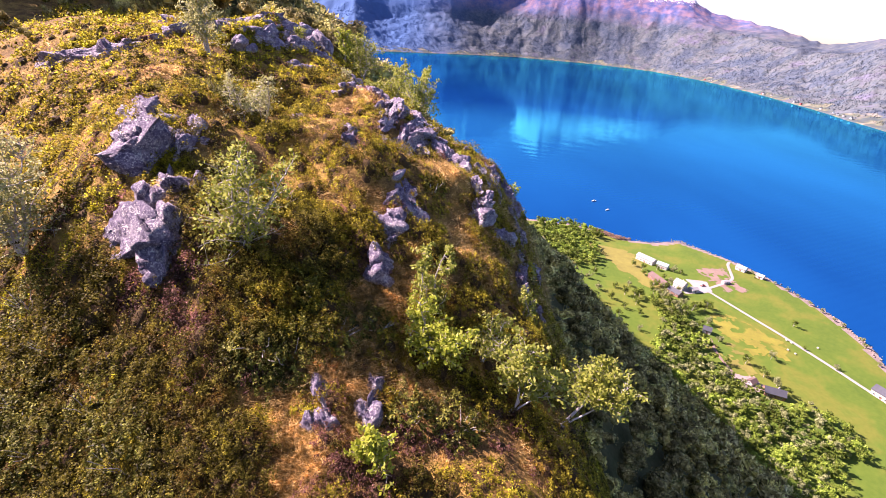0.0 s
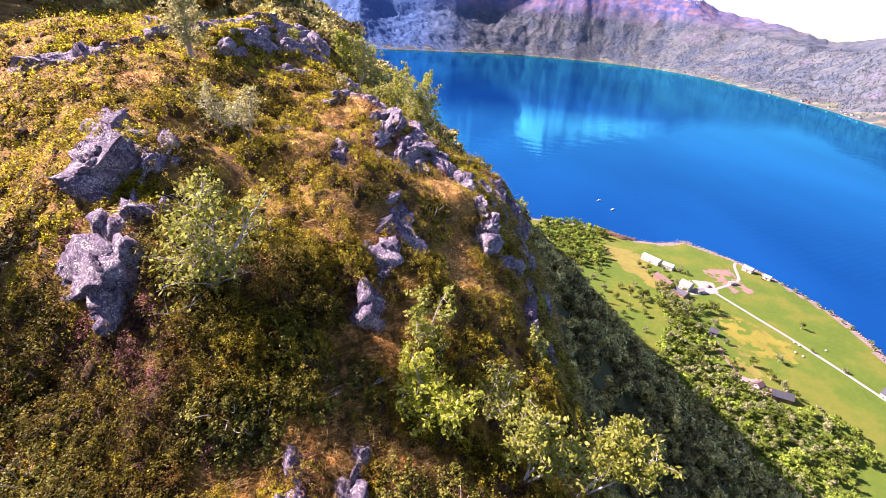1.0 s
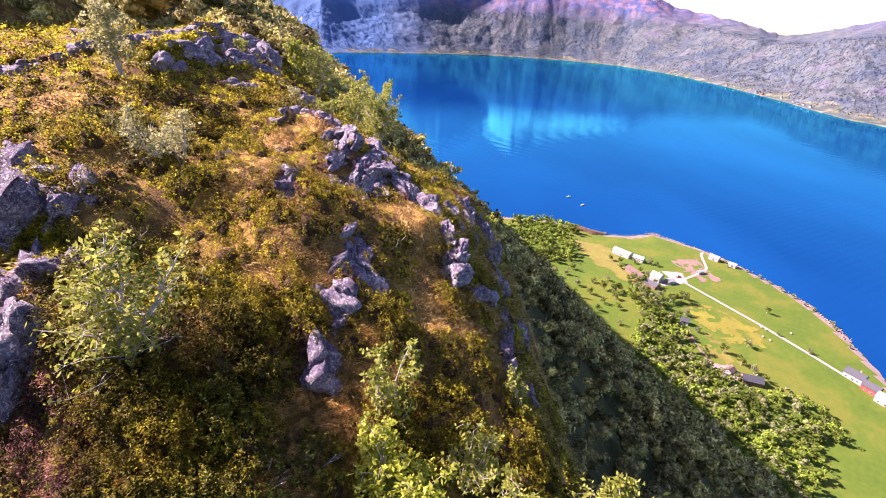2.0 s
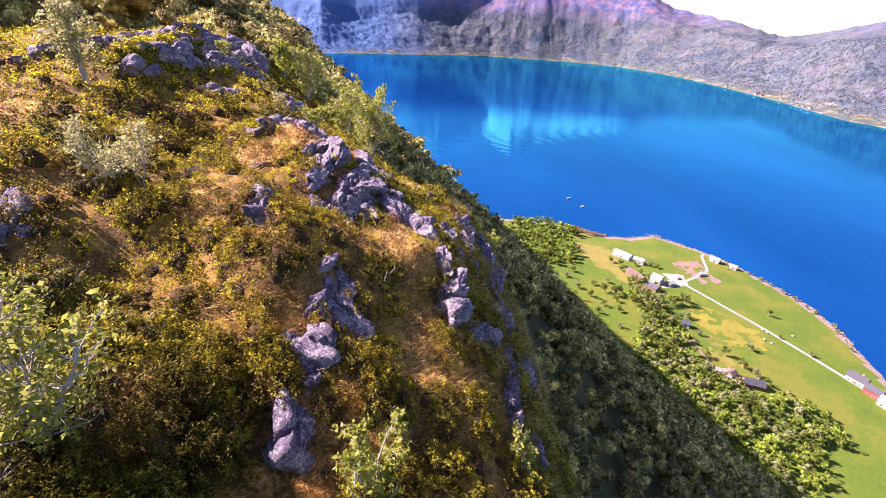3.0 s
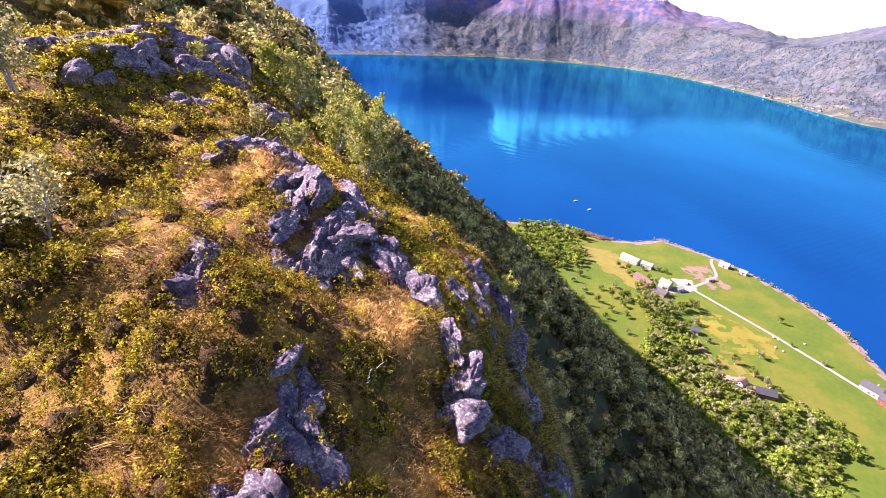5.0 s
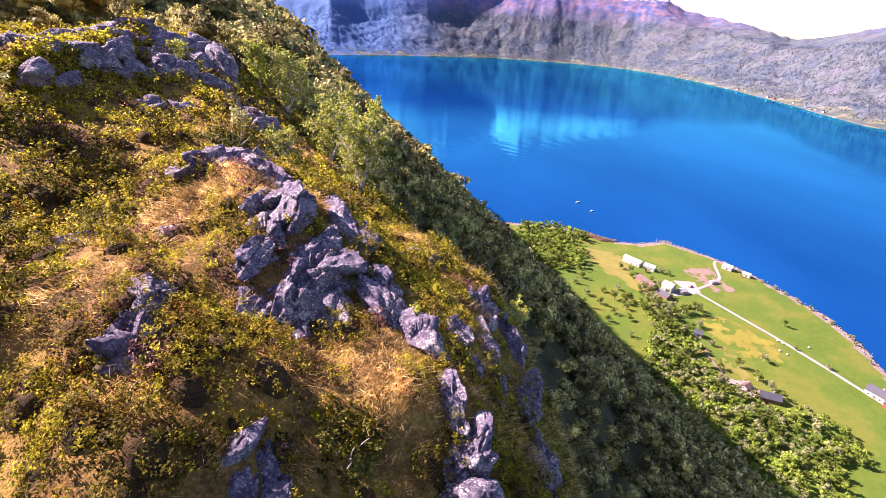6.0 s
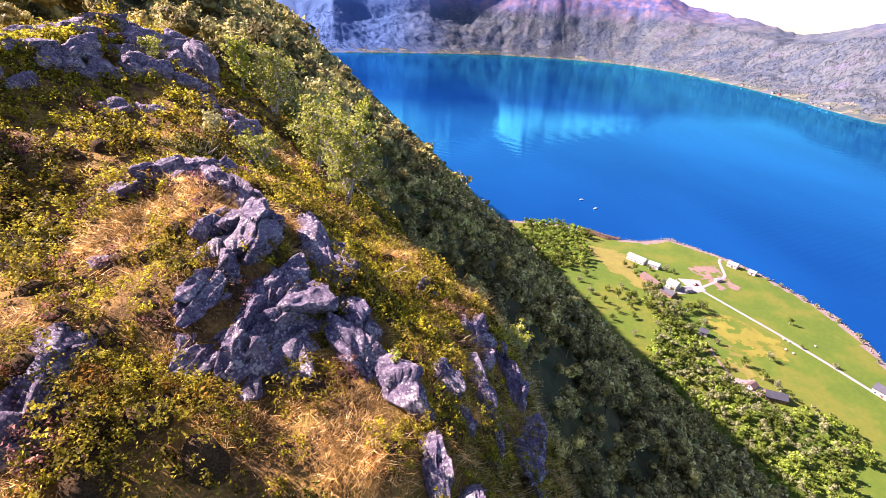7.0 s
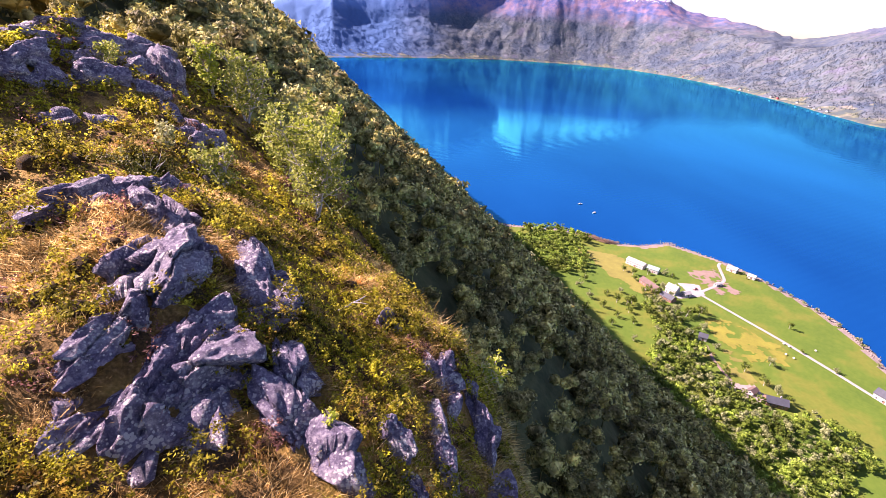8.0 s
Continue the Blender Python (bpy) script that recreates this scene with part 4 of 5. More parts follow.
def birch(x, y, height, spread, seed, stems=3, leaves=1800, lean=(0.2, 0.0), leaf=0.05, m=None, label="", name="birch_tree", bareness=0.22, sink=0.15, group="birches on the spur", z=None):
    r = np.random.default_rng(seed)
    wood, ends = [], []
    for s in range(stems):
        w = r.uniform(0, 6.283)
        tilt = r.uniform(0.1, 0.42) * spread / max(height, 0.1) * 1.6
        way = np.array([math.cos(w) * tilt + lean[0], math.sin(w) * tilt + lean[1], 1.0])
        ln = height * r.uniform(0.75, 1.0)
        st = limb((r.normal(0, 0.05), r.normal(0, 0.05), -sink), way / np.linalg.norm(way), ln, r, 0.12, 9)
        thick = 0.017 * height * r.uniform(0.7, 1.1)
        wood.append(tube(st, np.linspace(thick, 0.006, len(st)), 6))
        for k in range(int(9 + 3 * height)):
            i = r.uniform(bareness, 0.98) * (len(st) - 1)
            at = st[int(i)] + (st[min(int(i) + 1, len(st) - 1)] - st[int(i)]) * (i % 1)
            up = i / (len(st) - 1)
            bw = r.uniform(0, 6.283)
            bl = spread * r.uniform(0.35, 0.75) * (1.15 - 0.65 * up)
            br = limb(at, (math.cos(bw), math.sin(bw), r.uniform(0.1, 0.8)), bl, r, 0.22, 5)
            wood.append(tube(br, np.linspace(thick * 0.34, 0.004, len(br)), 4))
            ends.extend((br[j], 0.10 + 0.16 * bl) for j in (2, 3, 4, 5))
            for q in range(2):
                tw = limb(br[r.integers(1, 5)], r.normal(0, 1, 3) + (0, 0, 0.3), bl * 0.45, r, 0.25, 3)
                wood.append(tube(tw, np.linspace(0.008, 0.003, len(tw)), 3))
                ends.extend((tw[j], 0.09 + 0.1 * bl) for j in (2, 3))
    tree = new(name)
    tree.location = (x, y, land_at(x, y) if z is None else z)
    tagged(tree, label, "tree", group)
    v, f = stack(wood)
    part("trunk", fast_mesh("trunk", v, f, bark), tree, "crooked pale grey trunk and bare twigs")
    c, rad = np.array([e[0] for e in ends]), np.array([e[1] for e in ends])
    leaves = int(leaves * 1.2)
    pick = r.integers(0, len(c), leaves)
    p = c[pick] + r.normal(size=(leaves, 3)) * rad[pick, None] * 0.36
    a, b = rotations(leaves, 0.6)
    v, f = leaf_quads(p, a, b, leaf * 1.42 * r.uniform(0.65, 1.3, leaves))
    part("crown", fast_mesh("crown", v, f, m or birch_leaf), tree)
    return tree


LEAFY = "low mountain birch with pale green leaves and crooked stems on heath"
birch(-5.7, 14.8, 3.8, 2.4, 101, 5, 2500, (0.05, 0.05), 0.052, birch_leaf, "broad many-stemmed mountain birch with grey-green leaves on heath", bareness=0.08)
birch(-15.0, 16.4, 5.0, 3.0, 102, 4, 4200, (0.1, 0.0), 0.052, grey_leaf, "broad mountain birch with silvery leaves and bare twigs")
birch(1.25, 13.4, 2.8, 1.7, 103, 3, 2600, (0.0, 0.0), 0.05, bright_leaf, "young birch with fresh yellow-green leaves on heath")
birch(0.9, 15.2, 3.4, 1.2, 104, 2, 1300, (-0.15, 0.0), 0.05, birch_leaf, LEAFY, bareness=0.1)
birch(3.6, 12.4, 3.2, 2.0, 105, 3, 1800, (0.45, 0.1), 0.055, birch_leaf, "leaning birch with pale crooked trunk at the spur's edge", bareness=0.58)
birch(5.3, 12.6, 3.3, 2.3, 106, 3, 2600, (0.8, 0.1), 0.055, birch_leaf, "leafy birch hanging over the steep edge with bent white stem", bareness=0.55)
birch(-0.35, 9.7, 1.5, 1.2, 107, 3, 900, (0.1, 0.0), 0.055, bright_leaf, "small fresh-leaved sapling on heath", bareness=0.15)
birch(-8.7, 22.6, 2.6, 1.3, 108, 3, 750, (0.0, 0.0), 0.045, grey_leaf, "thin small birch with sparse silvery leaves on heath")
birch(-14.4, 31.9, 3.8, 2.2, 109, 3, 2600, (0.1, 0.0), 0.052, grey_leaf, "pale silvery birch standing by the mossy terrace")
birch(-8.2, 24.1, 2.9, 1.5, 110, 2, 800, (-0.1, 0.0), 0.045, grey_leaf, "thin small birch with sparse silvery leaves on heath")
birch(-1.9, 37.5, 4.6, 2.6, 111, 4, 3800, (0.05, 0.0), 0.055, birch_leaf, "dense leafy birch below the crest on the shaded side")
birch(-2.5, 39.5, 5.2, 1.6, 112, 2, 1800, (0.0, 0.0), 0.055, bright_leaf, "slim birch with bright yellow-green top")
birch(-7.5, 45.6, 4.2, 2.4, 113, 4, 2800, (0.0, 0.0), 0.06, birch_leaf, LEAFY)
birch(-9.0, 45.2, 3.8, 1.4, 114, 2, 1300, (0.0, 0.0), 0.06, bright_leaf, "slim birch with bright yellow-green top")
birch(-4.6, 35.3, 2.2, 1.2, 115, 3, 900, (0.1, 0.0), 0.05, birch_leaf, "small birch sapling between rocks")
birch(-4.2, 42.0, 4.2, 2.3, 116, 3, 2600, (0.1, 0.0), 0.06, birch_leaf, LEAFY)
birch(-10.5, 50.0, 4.5, 2.6, 117, 3, 2400, (0.1, 0.0), 0.065, birch_leaf, LEAFY)
birch(-12.0, 41.5, 1.5, 0.9, 118, 3, 500, (0.0, 0.0), 0.05, birch_leaf, "small birch sapling on a rock ledge", bareness=0.15)
birch(-7.1, 36.3, 1.3, 0.8, 119, 3, 450, (0.0, 0.0), 0.05, grey_leaf, "small silvery sapling between rocks", bareness=0.15)
birch(1.45, 24.9, 0.6, 0.35, 120, 3, 90, (0.0, 0.0), 0.045, bright_leaf, "tiny fresh-leaved sapling in moss", bareness=0.1, sink=0.05)
birch(4.9, 30.6, 1.6, 0.9, 121, 3, 420, (0.1, 0.0), 0.05, bright_leaf, "small birch sapling at the cliff edge", bareness=0.15)
birch(4.6, 17.4, 1.5, 0.9, 122, 2, 420, (0.2, 0.0), 0.05, birch_leaf, "small birch sapling at the cliff edge", bareness=0.2)
birch(5.2, 20.8, 1.2, 0.7, 123, 2, 300, (0.3, 0.0), 0.05, birch_leaf, "small birch sapling at the cliff edge", bareness=0.2)
birch(2.7, 14.0, 1.9, 1.3, 124, 3, 800, (0.1, 0.0), 0.05, birch_leaf, LEAFY)


def juniper(x, y, rad, height, seed, m, label):
    """A dense low shrub: stems and a lumpy leaf cover."""
    r = np.random.default_rng(seed)
    ob = new("shrub")
    ob.location = (x, y, land_at(x, y) - 0.1)
    tagged(ob, label, "shrub", "shrubs on the spur")
    wood = []
    for k in range(9):
        w = r.uniform(0, 6.283)
        st = limb((0, 0, 0), (math.cos(w), math.sin(w), 0.8), rad * 0.9, r, 0.15, 5)
        wood.append(tube(st, np.linspace(0.02, 0.005, len(st)), 5))
    v, f = stack(wood)
    part("stem", fast_mesh("stem", v, f, bark), ob)
    m_, n = int(190 * rad * rad), int(3000 * rad * rad)
    u, w = r.random(m_), r.uniform(0, 6.283, m_)
    d = np.stack([np.sqrt(1 - u * u) * np.cos(w), np.sqrt(1 - u * u) * np.sin(w), u], -1)
    lump = (1 + 0.30 * fbm(d[:, 0] * 2.4 + seed, d[:, 1] * 2.4, 1.0, 3, seed)) * r.uniform(0.72, 1.12, m_)
    tips = d * (rad, rad, height) * lump[:, None]
    pick = r.integers(0, m_, n)
    p = tips[pick] * r.uniform(0.84, 1.0, (n, 1)) + r.normal(0, 0.04, (n, 3))
    e = 0.3
    z0 = land_at(x, y)
    p[:, 2] += p[:, 0] * (land_at(x + e, y) - z0) / e + p[:, 1] * (land_at(x, y + e) - z0) / e
    a, b = frames_for(d[pick] + (0, 0, 0.6), 0.7)
    v, f = leaf_quads(p, a, b, 0.042 * r.uniform(0.7, 1.3, n))
    part("foliage", fast_mesh("foliage", v, f, m), ob)


for i, (x, y, rad, h) in enumerate([(-4.3, 12.2, 1.25, 0.8), (-2.0, 12.9, 0.8, 0.7), (-9.2, 11.2, 1.2, 0.8), (-7.2, 9.6, 1.3, 0.8), 
                                    (-11.5, 13.0, 1.2, 0.8), (-5.3, 17.6, 1.0, 0.6), (-2.9, 15.6, 0.9, 0.6), (0.4, 21.2, 0.7, 0.4), (-6.2, 33.6, 1.2, 0.7), (-12.6, 10.6, 1.3, 0.9), (-5.6, 8.4, 1.1, 0.8), (-9.8, 8.6, 1.3, 0.8), (0.8, 17.2, 0.7, 0.5), (-7.6, 18.6, 1.0, 0.7), (-3.4, 12.0, 1.1, 0.9), (-13.5, 8.6, 1.2, 0.9), (-3.0, 13.9, 0.8, 0.8), (-10.8, 10.6, 1.1, 1.0), (-8.2, 10.4, 0.9, 0.9), (-12.0, 11.8, 1.0, 0.9), (-13.6, 14.6, 1.2, 0.9), (-0.9, 13.6, 0.7, 0.6), (0.6, 11.2, 0.9, 0.7), (2.0, 11.2, 0.9, 0.7), (-7.0, 26.6, 0.9, 0.5), (-9.6, 24.2, 1.2, 0.6), (-11.6, 26.2, 1.2, 0.6)]):
    juniper(x, y, rad, h * 1.2, 200 + i, juniper_leaf, "dense dark olive-green juniper shrub on heath")


# ---- woods on the mountainside ----
CORE = unit_sphere(1)
CORE = CORE[0][CORE[1]].reshape(-1, 3)


def woods(pts, heights, tris, m, name, label, category="woodland", seed=3):
    """Many broadleaf crowns and trunks in one mesh; pts (n, 3)."""
    r = np.random.default_rng(seed)
    out = []
    for (x, y, z), h, n in zip(pts, heights, tris):
        w = h * r.uniform(0.32, 0.48)
        k = r.integers(4, 8)
        cen = np.stack([r.normal(0, w * 0.45, k), r.normal(0, w * 0.45, k), h * r.uniform(0.35, 0.88, k)], -1)
        cr = w * r.uniform(0.45, 0.8, k) * (1.15 - 0.5 * cen[:, 2] / h)
        pick = r.integers(0, k, n)
        d = r.normal(size=(n, 3))
        d /= np.linalg.norm(d, axis=1, keepdims=True)
        d[:, 2] = np.abs(d[:, 2]) * 1.0 - 0.25 * r.random(n)
        p = cen[pick] + d * (cr[pick] * r.uniform(0.7, 1.12, n))[:, None] + (x, y, z)
        nrm = d + r.normal(0, 0.42, (n, 3))
        nrm /= np.linalg.norm(nrm, axis=1, keepdims=True)
        a = np.cross(nrm, r.normal(size=(n, 3)))
        a /= np.linalg.norm(a, axis=1, keepdims=True) + 1e-9
        b = np.cross(nrm, a)
        s = (0.84 * w * math.sqrt(5.0 / n) * r.uniform(0.6, 1.3, n))[:, None]
        out.append(np.stack([p - a * s * 1.2, p + a * s * 0.8 - b * s * 0.55, p + a * s * 0.3 + b * s * 0.75], 1).reshape(-1, 3))
        kk = min(k, 1 + n // 40)
        heart = cen[:kk, None] + CORE * (cr[:kk, None, None] * 0.74 * r.uniform(0.8, 1.12, (kk, 20, 3, 1)).mean((1, 2))[:, None, None] * (1, 1, 0.85)) + (x, y, z)
        out.append((heart + r.normal(0, 0.03 * w, heart.shape)).reshape(-1, 3))
        t = 0.02 * h
        for q in range(3):
            c0, c1 = 2.1 * q, 2.1 * (q + 1)
            out.append(np.array([[x + t * math.cos(c0), y + t * math.sin(c0), z - 0.4], [x + t * math.cos(c1), y + t * math.sin(c1), z - 0.4], [x, y, z + h * 0.7]]))
    v = np.concatenate(out)
    return tagged(new(name, fast_mesh(name, v, np.arange(len(v)).reshape(-1, 3), m)), label, category, kind="stuff")


def scatter(x0, x1, y0, y1, gap, seed):
    r = np.random.default_rng(seed)
    x, y = np.meshgrid(np.arange(x0, x1, gap), np.arange(y0, y1, gap))
    return (x + r.uniform(-0.55, 0.55, x.shape) * gap).ravel(), (y + r.uniform(-0.55, 0.55, x.shape) * gap).ravel(), r


# close by, on the shaded side
x, y, r = scatter(-110, 70, -24, 150, 3.9, 301)
z = land(x, y)
edge = spur_edge(y)
ok = ((x > edge + 1.7 + 4 * np.clip((16 - y) / 10, 0, 1)) | (y > 47.5) | ((x < -26) & (y > 35 + 0.5 * (x + 26)))) & (z < 224) & (z > 20) & (r.random(len(x)) < 0.93)
ok &= ~((np.hypot(x + 8, y - 25) < 22) & (x < edge + 1.2))
x, y, z, edge = x[ok], y[ok], z[ok], edge[ok]
far = np.hypot(x, y - 15)
short = np.where(y < 50, np.clip((x - edge) / 9, 0.3, 1), 1)
tall, fine, shade = r.uniform(3.4, 7.5, len(x)) * np.clip(far / 45, 0.6, 1) * short, np.where(y < 12, 40, np.clip(1.4e6 / far ** 2, 60, 1500)).astype(int), r.random(len(x))
for i, (lo, hi, m, label) in enumerate(((0, 0.35, wood_leaf_dark, "darker birches of the young wood on the shaded mountainside"), (0.35, 0.75, wood_leaf, "dense young birch wood on the shaded mountainside"),
                                        (0.75, 1.01, wood_leaf_light, "paler birches and willows of the wood on the mountainside"))):
    k = (shade >= lo) & (shade < hi)
    woods(np.stack([x, y, z - 0.3], -1)[k], tall[k], fine[k], m, "hillside_birch_wood", label, seed=11 + 20 * i)
# low bushes on the steep face below the edge
x, y, r = scatter(-4, 17, 12, 48, 1.15, 304)
edge = spur_edge(y)
ok = (x > edge + 1.1) & (x < edge + 9) & (r.random(len(x)) < 0.9)
x, y, edge = x[ok], y[ok], edge[ok]
woods(np.stack([x, y, land(x, y) - 0.2], -1), r.uniform(0.8, 1.9, len(x)) * np.clip(0.6 + (x - edge) / 9, 0.6, 1.5), np.full(len(x), 150), wood_leaf, "cliff_bushes",
      "low willow and birch bushes on the steep face below the spur", "bushes", seed=16)
x, y, r = scatter(-170, 165, 150, 640, 4.9, 302)
z = land(x, y)
ok = (z > 17 + 6 * fbm(x, y, 30, 3, 21)) & (z < 226) & (r.random(len(x)) < 0.92)
x2, y2, r2 = scatter(60, 175, 40, 150, 4.8, 303)
z2 = land(x2, y2)
ok2 = (z2 > 15) & (x2 > 70)
x, y, z = np.concatenate([x[ok], x2[ok2]]), np.concatenate([y[ok], y2[ok2]]), np.concatenate([z[ok], z2[ok2]])
far = np.hypot(x, y)
tall, fine, shade = r.uniform(4.0, 9.5, len(x)), np.clip(5000 / far, 14, 30).astype(int), r.random(len(x))
for i, (lo, hi, m, label) in enumerate(((0, 0.4, wood_leaf_dark, "dark trees of the wood on the steep mountainside"), (0.4, 0.75, wood_leaf, "broadleaf wood covering the steep mountainside down to the fields"),
                                        (0.75, 1.01, wood_leaf_light, "pale trees of the wood on the steep mountainside"))):
    k = (shade >= lo) & (shade < hi)
    woods(np.stack([x, y, z - 0.3], -1)[k], tall[k], fine[k], m, "mountainside_wood", label, seed=12 + 20 * i)

# ---- the farm on the shore ----
def plain(name, colour, rough=0.7, vary=0.25, scale=0.6, metal=0.0):
    """Painted or built surfaces with soft weathering."""
    m, nd, lk, bs = mat(name)
    n1, n2 = noise_tex(nd, lk, scale, 4, 0.6), noise_tex(nd, lk, scale * 9, 3, 0.6)
    dark, light = tuple(c * (1 - vary) for c in colour), tuple(min(1, c * (1 + vary)) for c in colour)
    r1, r2 = ramp(nd, [(0.3, dark), (0.7, light)]), ramp(nd, [(0.3, dark), (0.7, light)])
    lk.new(n1.outputs[0], r1.inputs[0])
    lk.new(n2.outputs[0], r2.inputs[0])
    lk.new(mix(nd, lk, 0.4, r1.outputs[0], r2.outputs[0]), bs.inputs["Base Color"])
    bs.inputs["Roughness"].default_value, bs.inputs["Metallic"].default_value = rough, metal
    return m


white_wall, grey_roof = plain("white_boards", (0.42, 0.415, 0.40), 0.7, 0.1), plain("pale_metal_roof", (0.29, 0.29, 0.285), 0.55, 0.15)
teal_roof, brown_roof = plain("teal_roof", (0.25, 0.36, 0.36), 0.5, 0.12), plain("brown_roof", (0.115, 0.075, 0.065), 0.8, 0.25)
slate_roof, brown_wall = plain("slate_roof", (0.055, 0.06, 0.075), 0.6, 0.25), plain("brown_boards", (0.20, 0.11, 0.08), 0.8, 0.25)
red_wall, stone_wall = plain("red_boards", (0.42, 0.06, 0.05), 0.7, 0.15), plain("grey_stone", (0.36, 0.34, 0.33), 0.9, 0.3)
window_glass = plain("window_glass", (0.03, 0.035, 0.045), 0.12, 0.1)
gravel = plain("gravel_road", (0.29, 0.27, 0.25), 0.95, 0.18, 0.3)
soil = plain("bare_soil", (0.20, 0.14, 0.11), 0.95, 0.25, 0.15)
hay = plain("hay_meadow", (0.165, 0.155, 0.024), 0.95, 0.25, 0.12)
flowers = plain("flower_meadow", (0.175, 0.168, 0.014), 0.95, 0.3, 0.10)
reed_mat = leaf_mat("dry_reed", [(0.0, (0.28, 0.18, 0.13)), (0.5, (0.42, 0.29, 0.21)), (1.0, (0.55, 0.42, 0.32))])
cyan_paint = plain("cyan_paint", (0.15, 0.55, 0.75), 0.5, 0.1, 6.0)


def inside(px, py, x, y):
    hit = np.zeros(x.shape, bool)
    for i in range(len(px)):
        ax, ay, bx, by = px[i - 1], py[i - 1], px[i], py[i]
        if ay != by:
            hit ^= ((ay > y) != (by > y)) & (x < ax + (y - ay) * (bx - ax) / (by - ay))
    return hit


def drape(name, corners, m, label, lift=0.14, step=1.5, fray=4.0, keep=1.1, seed=5):
    """A patch of ground cover lying on the field, with a frayed edge."""
    px, py = np.array(corners, float).T
    x, y = np.meshgrid(np.arange(px.min() - 6, px.max() + 6, step), np.arange(py.min() - 6, py.max() + 6, step))
    f = grid_faces(x.shape[1], x.shape[0])
    cx, cy = x.ravel()[f].mean(1), y.ravel()[f].mean(1)
    ok = inside(px, py, cx + fray * fbm(cx, cy, 9, 4, seed), cy + fray * fbm(cx, cy, 9, 4, seed + 9)) & (fbm(cx, cy, 7, 4, seed + 3) < keep)
    f = f[ok]
    used, f = np.unique(f, return_inverse=True)
    v = np.stack([x.ravel()[used], y.ravel()[used], land(x.ravel()[used], y.ravel()[used]) + lift], -1)
    return tagged(new(name, fast_mesh(name, v, f.reshape(-1, 4), m)), label, "field", kind="structure")


drape("hay_strip", [(150, 470), (196, 448), (190, 405), (200, 365), (192, 352), (172, 395)], hay, "strip of yellow dry meadow beside the barns")
drape("flower_meadow", [(216, 338), (243, 338), (262, 300), (250, 282), (225, 285), (214, 310)], flowers, "meadow stretch full of yellow flowers", keep=0.25)
drape("hay_slope", [(205, 300), (222, 290), (222, 262), (212, 258), (196, 280), (194, 305)], hay, "dry yellow slope by the small hut", keep=0.45, seed=15)
drape("soil_plot", [(246, 424), (286, 432), (276, 412), (252, 398)], soil, "bare reddish-brown plot of dug soil", keep=0.55)
drape("soil_plot", [(252, 394), (280, 405), (276, 384), (256, 376)], soil, "bare reddish-brown plot of dug soil", keep=0.35, seed=25)
drape("farm_yard", [(226, 397), (246, 396), (241, 376), (214, 366), (214, 374), (228, 384)], gravel, "pale gravel yard between the farm houses", lift=0.18, fray=1.0, step=1.0)
drape("stone_yard", [(196, 262), (212, 258), (216, 249), (206, 244), (197, 252)], plain("rubble", (0.27, 0.22, 0.20), 0.95, 0.3, 0.5), "stony yard with pinkish rubble", lift=0.18, fray=2.5, step=1.0)


def track(name, points, width, m, label):
    pts = []
    for (ax, ay), (bx, by) in zip(points, points[1:]):
        n = max(2, int(math.hypot(bx - ax, by - ay) / 2))
        pts += [(ax + (bx - ax) * i / n, ay + (by - ay) * i / n) for i in range(n)]
    pts = np.array(pts + [points[-1]], float)
    for k in range(6):
        pts[1:-1] = (pts[:-2] + pts[1:-1] * 2 + pts[2:]) / 4
    t = np.gradient(pts, axis=0)
    t /= np.linalg.norm(t, axis=1, keepdims=True)
    side = np.stack([-t[:, 1], t[:, 0]], -1) * width / 2
    rows = [pts + side * k for k in (-1, -0.4, 0.4, 1)]
    v = np.concatenate([np.stack([r[:, 0], r[:, 1], land(r[:, 0], r[:, 1]) + h], -1) for r, h in zip(rows, (0.12, 0.24, 0.24, 0.12))])
    n = len(pts)
    f = np.array([(k * n + i, (k + 1) * n + i, (k + 1) * n + i + 1, k * n + i + 1) for k in range(3) for i in range(n - 1)])
    return tagged(new(name, fast_mesh(name, v, f, m)), label, "road", kind="structure")


track("road", [(236, 381), (249, 352), (269, 310), (282, 279), (293, 250), (303, 225), (312, 190)], 3.1, gravel, "narrow pale gravel road along the fields")
track("road", [(240, 382), (262, 397), (277, 409), (284, 428), (290, 445), (296, 452)], 2.8, gravel, "pale gravel track leading down to the boathouse")
track("path", [(203, 300), (199, 282), (200, 262)], 2.4, soil, "stony path between hut and yard")


def slab_box(size, at=(0, 0, 0)):
    bm = bmesh.new()
    bmesh.ops.create_cube(bm, size=1)
    for v in bm.verts:
        v.co = Vector((v.co.x * size[0] + at[0], v.co.y * size[1] + at[1], v.co.z * size[2] + at[2]))
    return bm


def bm_part(name, bm, m, parent, label=""):
    me = bpy.data.meshes.new(name)
    bm.to_mesh(me)
    bm.free()
    me.materials.append(m)
    return part(name, me, parent, label)


